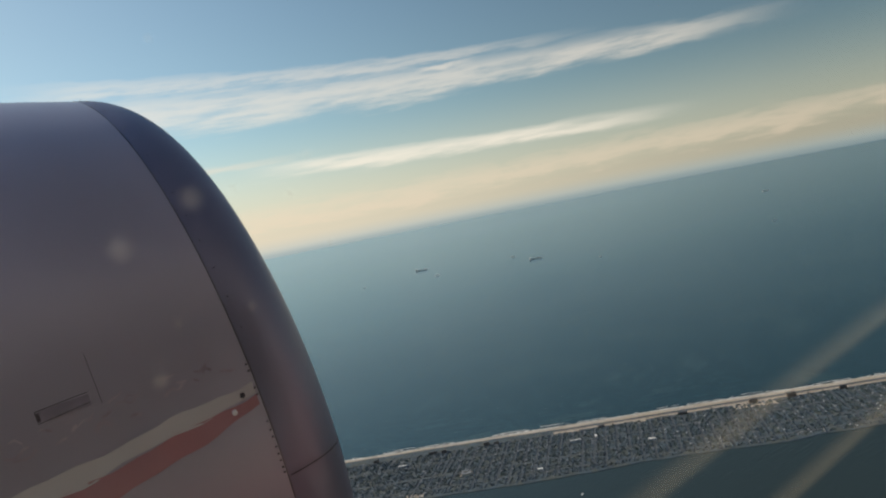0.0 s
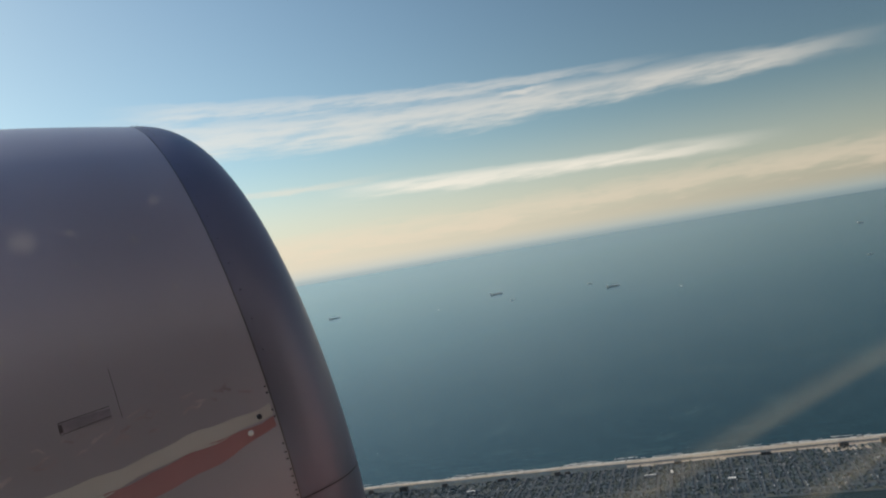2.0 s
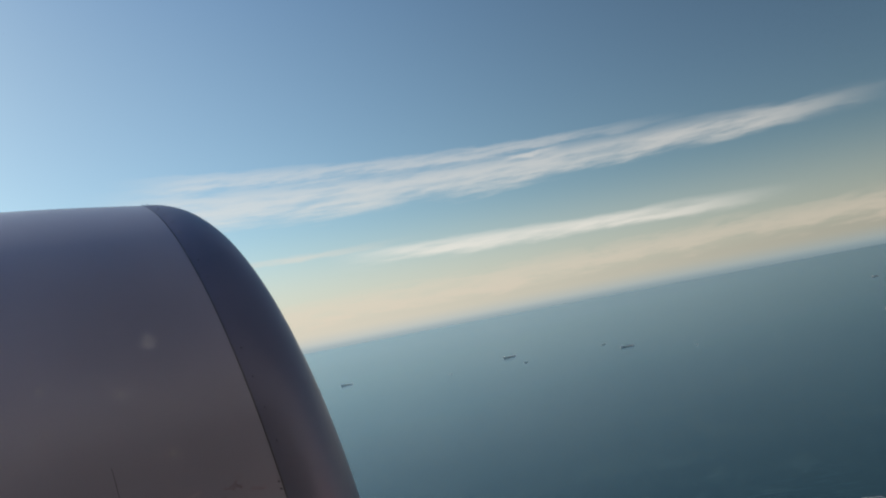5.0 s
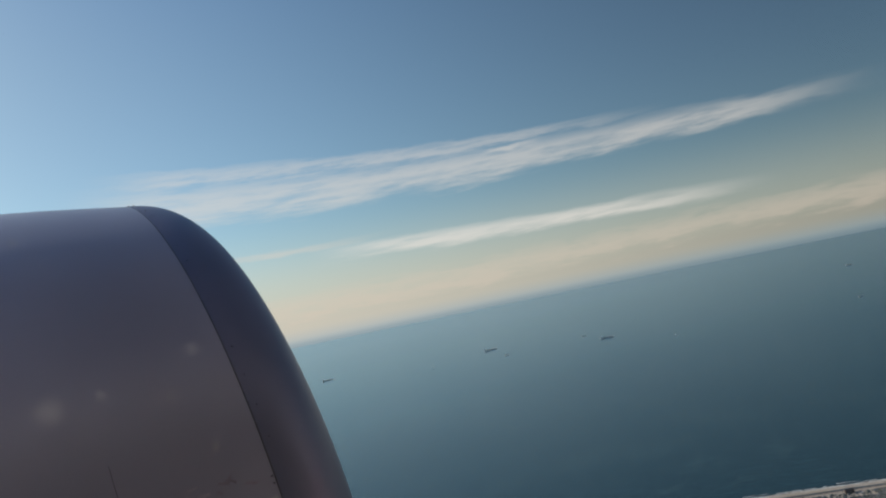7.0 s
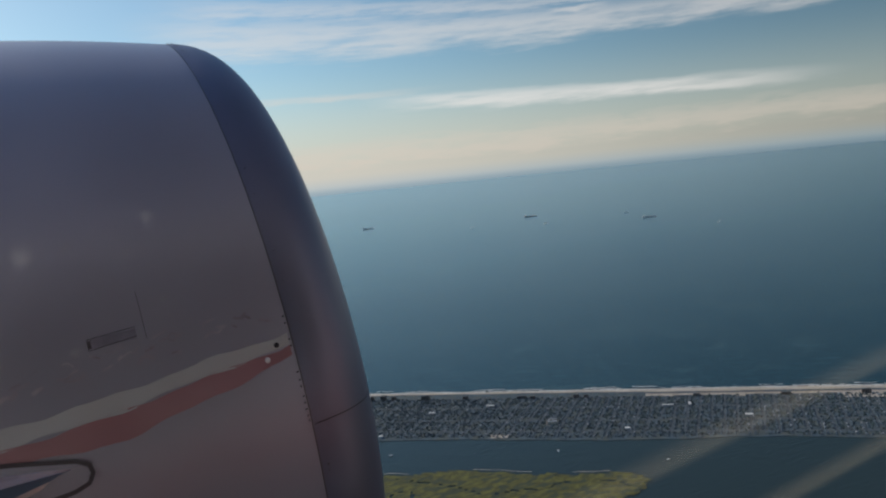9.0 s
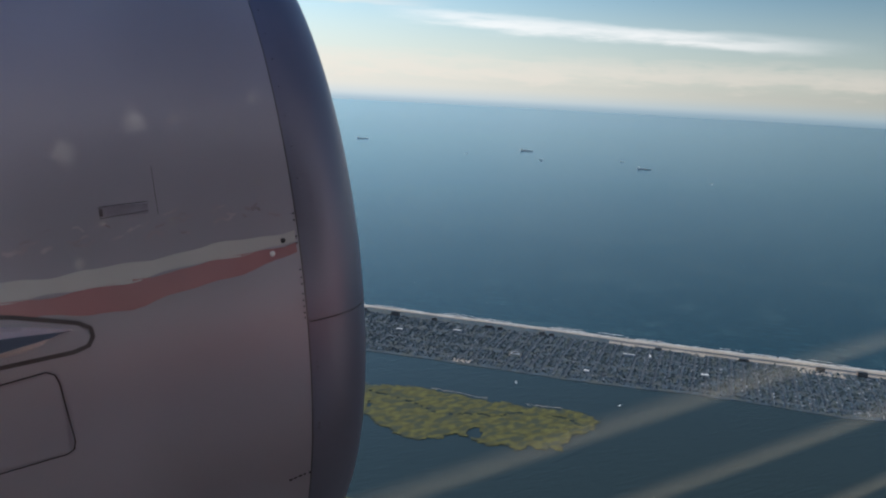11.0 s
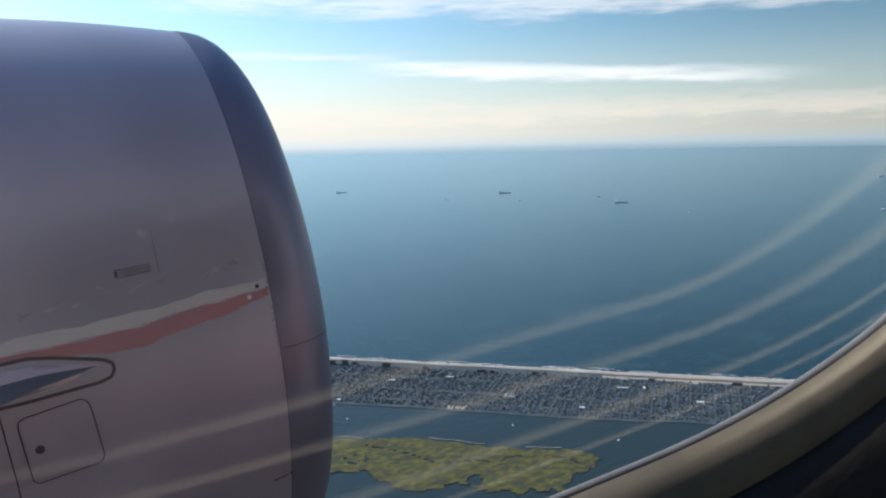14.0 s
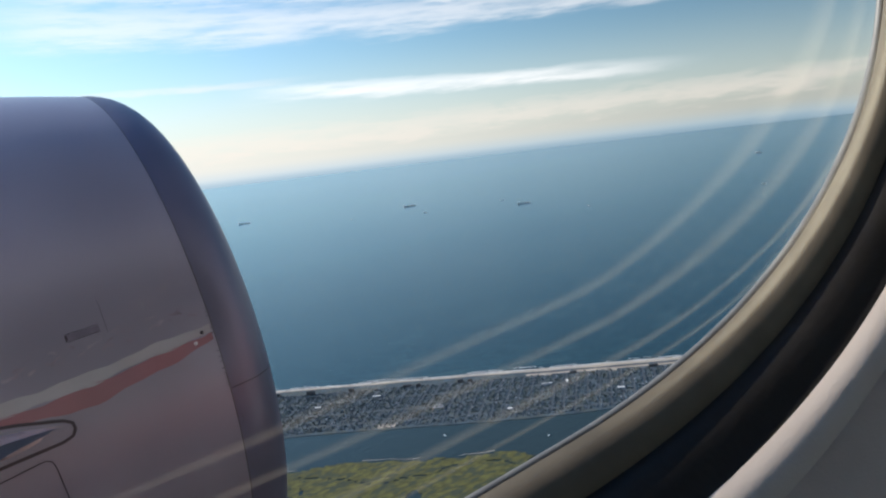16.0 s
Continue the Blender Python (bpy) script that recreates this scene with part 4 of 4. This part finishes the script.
for s, n, w, d, h in ((-50, 5.6, 2.2, 0.8, 1.3), (-46.5, 5.7, 1.6, 0.8, 1.1), (-43, 5.4, 1.5, 0.8, 1.2), (-40, 5.6, 1.2, 0.7, 1.0), (-31, 5.6, 2.2, 0.8, 1.1), (-20, 5.6, 1.4, 0.7, 0.8),
                      (-5, 5.6, 2.4, 0.7, 0.6), (-2, 6.0, 1.2, 0.7, 0.7), (9, 5.6, 1.5, 0.7, 0.8), (11.5, 5.7, 1.2, 0.7, 0.7), (38, 5.6, 1.6, 0.7, 0.5), (58, 5.6, 2.2, 0.8, 0.6),
                      (75, 5.5, 2.0, 0.8, 1.0), (84, 5.5, 2.2, 0.9, 1.1), (96, 5.6, 1.6, 0.8, 0.9), (110, 5.5, 2.0, 0.8, 1.0)):
    apartment(s, n, w, d, h, rng.uniform(-0.04, 0.04))

# school: pale flat-roofed wings round a court
school = holder("school_building", turned(5.0, 23.5, 0.05), "pale flat-roofed school with wings round a court", "building")
for dims in ((0.0, 0.85, 0.28, 2.2, 0.5, 0.56), (-0.9, -0.05, 0.25, 0.45, 1.4, 0.5), (0.05, -0.85, 0.28, 2.3, 0.5, 0.56), (0.9, -0.4, 0.25, 0.45, 0.8, 0.5), (0.35, 0.0, 0.22, 0.9, 0.4, 0.44)):
    part("wing", box("wing", SAND, *dims, 0.03), school)
    part("roof", box("roof", PALE_HOUSE, dims[0], dims[1], dims[2] * 2 + 0.02, dims[3] * 0.96, dims[4] * 0.96, 0.05), school)
part("forecourt", box("forecourt", SAND, 0, 0, 0.02, 3.0, 2.6, 0.03), school, "pale paved forecourt")

for s, n, w, d, h in ((-34.0, 33.0, 0.9, 0.7, 0.5), (31, 13, 2.6, 0.5, 0.4), (36, 12.2, 0.5, 1.6, 0.4), (-12, 12, 2.0, 0.6, 0.4), (-26, 17, 1.6, 0.6, 0.4), (22, 28, 1.2, 0.8, 0.4), (48, 20, 1.6, 0.9, 0.4)):
    ob = holder("shop_building", turned(s, n, rng.uniform(-0.1, 0.1)), "white flat-roofed building among the houses", "building", "white buildings in the town")
    part("wall", box("wall", PALE_HOUSE, 0, 0, h / 2, w, d, h), ob)
    part("roof", box("roof", FOAM, 0, 0, h + 0.02, w * 1.04, d * 1.04, 0.04), ob)


def boat(m, size, label):
    ob = holder("motor_boat", m, label, "boat", "boats in the bay")
    v, f = [], []
    for x, w in ((-1.0, 0.30), (-0.4, 0.34), (0.3, 0.28), (0.8, 0.12), (1.05, 0.01)):
        v += [(x * size, -w * size, 0.26 * size), (x * size, 0, -0.05 * size), (x * size, w * size, 0.26 * size)]
    for i in range(4):
        a = 3 * i
        f += [(a, a + 1, a + 4, a + 3), (a + 1, a + 2, a + 5, a + 4), (a, a + 3, a + 5, a + 2)]
    f.append((0, 2, 1))
    part("hull", mesh_from("hull", v, f, WHITE_PAINT), ob)
    part("cabin", box("cabin", WHITE_PAINT, -0.1 * size, 0, 0.40 * size, 0.7 * size, 0.36 * size, 0.28 * size, 0.03 * size), ob)
    part("windscreen", box("windscreen", GLASS_DARK, 0.27 * size, 0, 0.42 * size, 0.05 * size, 0.3 * size, 0.16 * size), ob)
    return ob


for k in range(16):
    boat(turned(-52 + k * 1.15 + rng.uniform(-0.3, 0.3), bay_edge(-52 + k * 1.15) + rng.uniform(0.3, 1.0), rng.uniform(0, 6.2), 0.02), rng.uniform(0.30, 0.42), "small white motor boat moored at the bay edge")
for s, n, a in ((-28, 43, 0.4), (8, 40, 2.0), (30, 44, 1.0)):
    boat(turned(s, n, a, 0.02), 0.42, "small white motor boat under way in the channel")


def ship(x, y, length, turn, loaded):
    """A cargo ship with hull, deckhouse, funnel, hatches and masts."""
    ob = holder("cargo_ship", Matrix.Translation((x, y, SEA)) @ Matrix.Rotation(turn, 4, "Z"), "dark-hulled cargo ship at anchor with white deckhouse" if loaded else "small white ship at anchor on the sea", "ship", "ships at anchor")
    b, h = length * 0.075, length * (0.055 if loaded else 0.075)
    v, f = [], []
    st = ((-0.5, 0.75), (-0.46, 1.0), (0.32, 1.0), (0.44, 0.6), (0.5, 0.05))
    for u, w in st:
        rise = h * (1.25 if u > 0.4 else 1.0)
        v += [(u * length, -b * w, rise), (u * length * 0.98, -b * w * 0.8, -0.2), (u * length * 0.98, b * w * 0.8, -0.2), (u * length, b * w, rise)]
    for i in range(len(st) - 1):
        a = 4 * i
        f += [(a, a + 1, a + 5, a + 4), (a + 2, a + 3, a + 7, a + 6), (a + 3, a, a + 4, a + 7)]
    f += [(0, 3, 2, 1), (16, 17, 18, 19)]
    part("hull", mesh_from("hull", v, f, HULL if loaded else WHITE_PAINT), ob)
    part("deckhouse", box("deckhouse", WHITE_PAINT, -0.38 * length, 0, h + length * 0.045, length * 0.09, b * 1.7, length * 0.09, 0.05), ob, "white deckhouse")
    part("bridge", box("bridge", WHITE_PAINT, -0.37 * length, 0, h + length * 0.10, length * 0.05, b * 2.1, length * 0.025), ob)
    part("funnel", box("funnel", HULL, -0.44 * length, 0, h + length * 0.07, length * 0.03, b * 0.5, length * 0.12), ob)
    for k in range(4 if loaded else 1):
        part("hatch", box("hatch", DECK, (-0.22 + 0.15 * k) * length, 0, h + length * 0.008, length * 0.11, b * 1.3, length * 0.018), ob)
    for u in ((-0.1, 0.2) if loaded else (0.1,)):
        part("mast", box("mast", DECK, u * length, 0, h + length * 0.05, length * 0.008, length * 0.008, length * 0.10), ob)
    return ob


AX = math.atan2(-0.55, 0.83)
for x, y, ln, off, big in ((324, 827, 13, 0.1, True), (366, 648, 3.0, 0.6, False), (461, 681, 14, 0.15, True), (413, 584, 5.5, 0.9, False), (502, 571, 4.5, 0.3, False),
                           (471, 505, 12, -0.1, True), (448, 404, 3.6, 1.0, False), (575, 326, 4.0, 0.2, False), (995, 571, 10, 0.2, True)):
    ship(x, y, ln, AX + off, big)
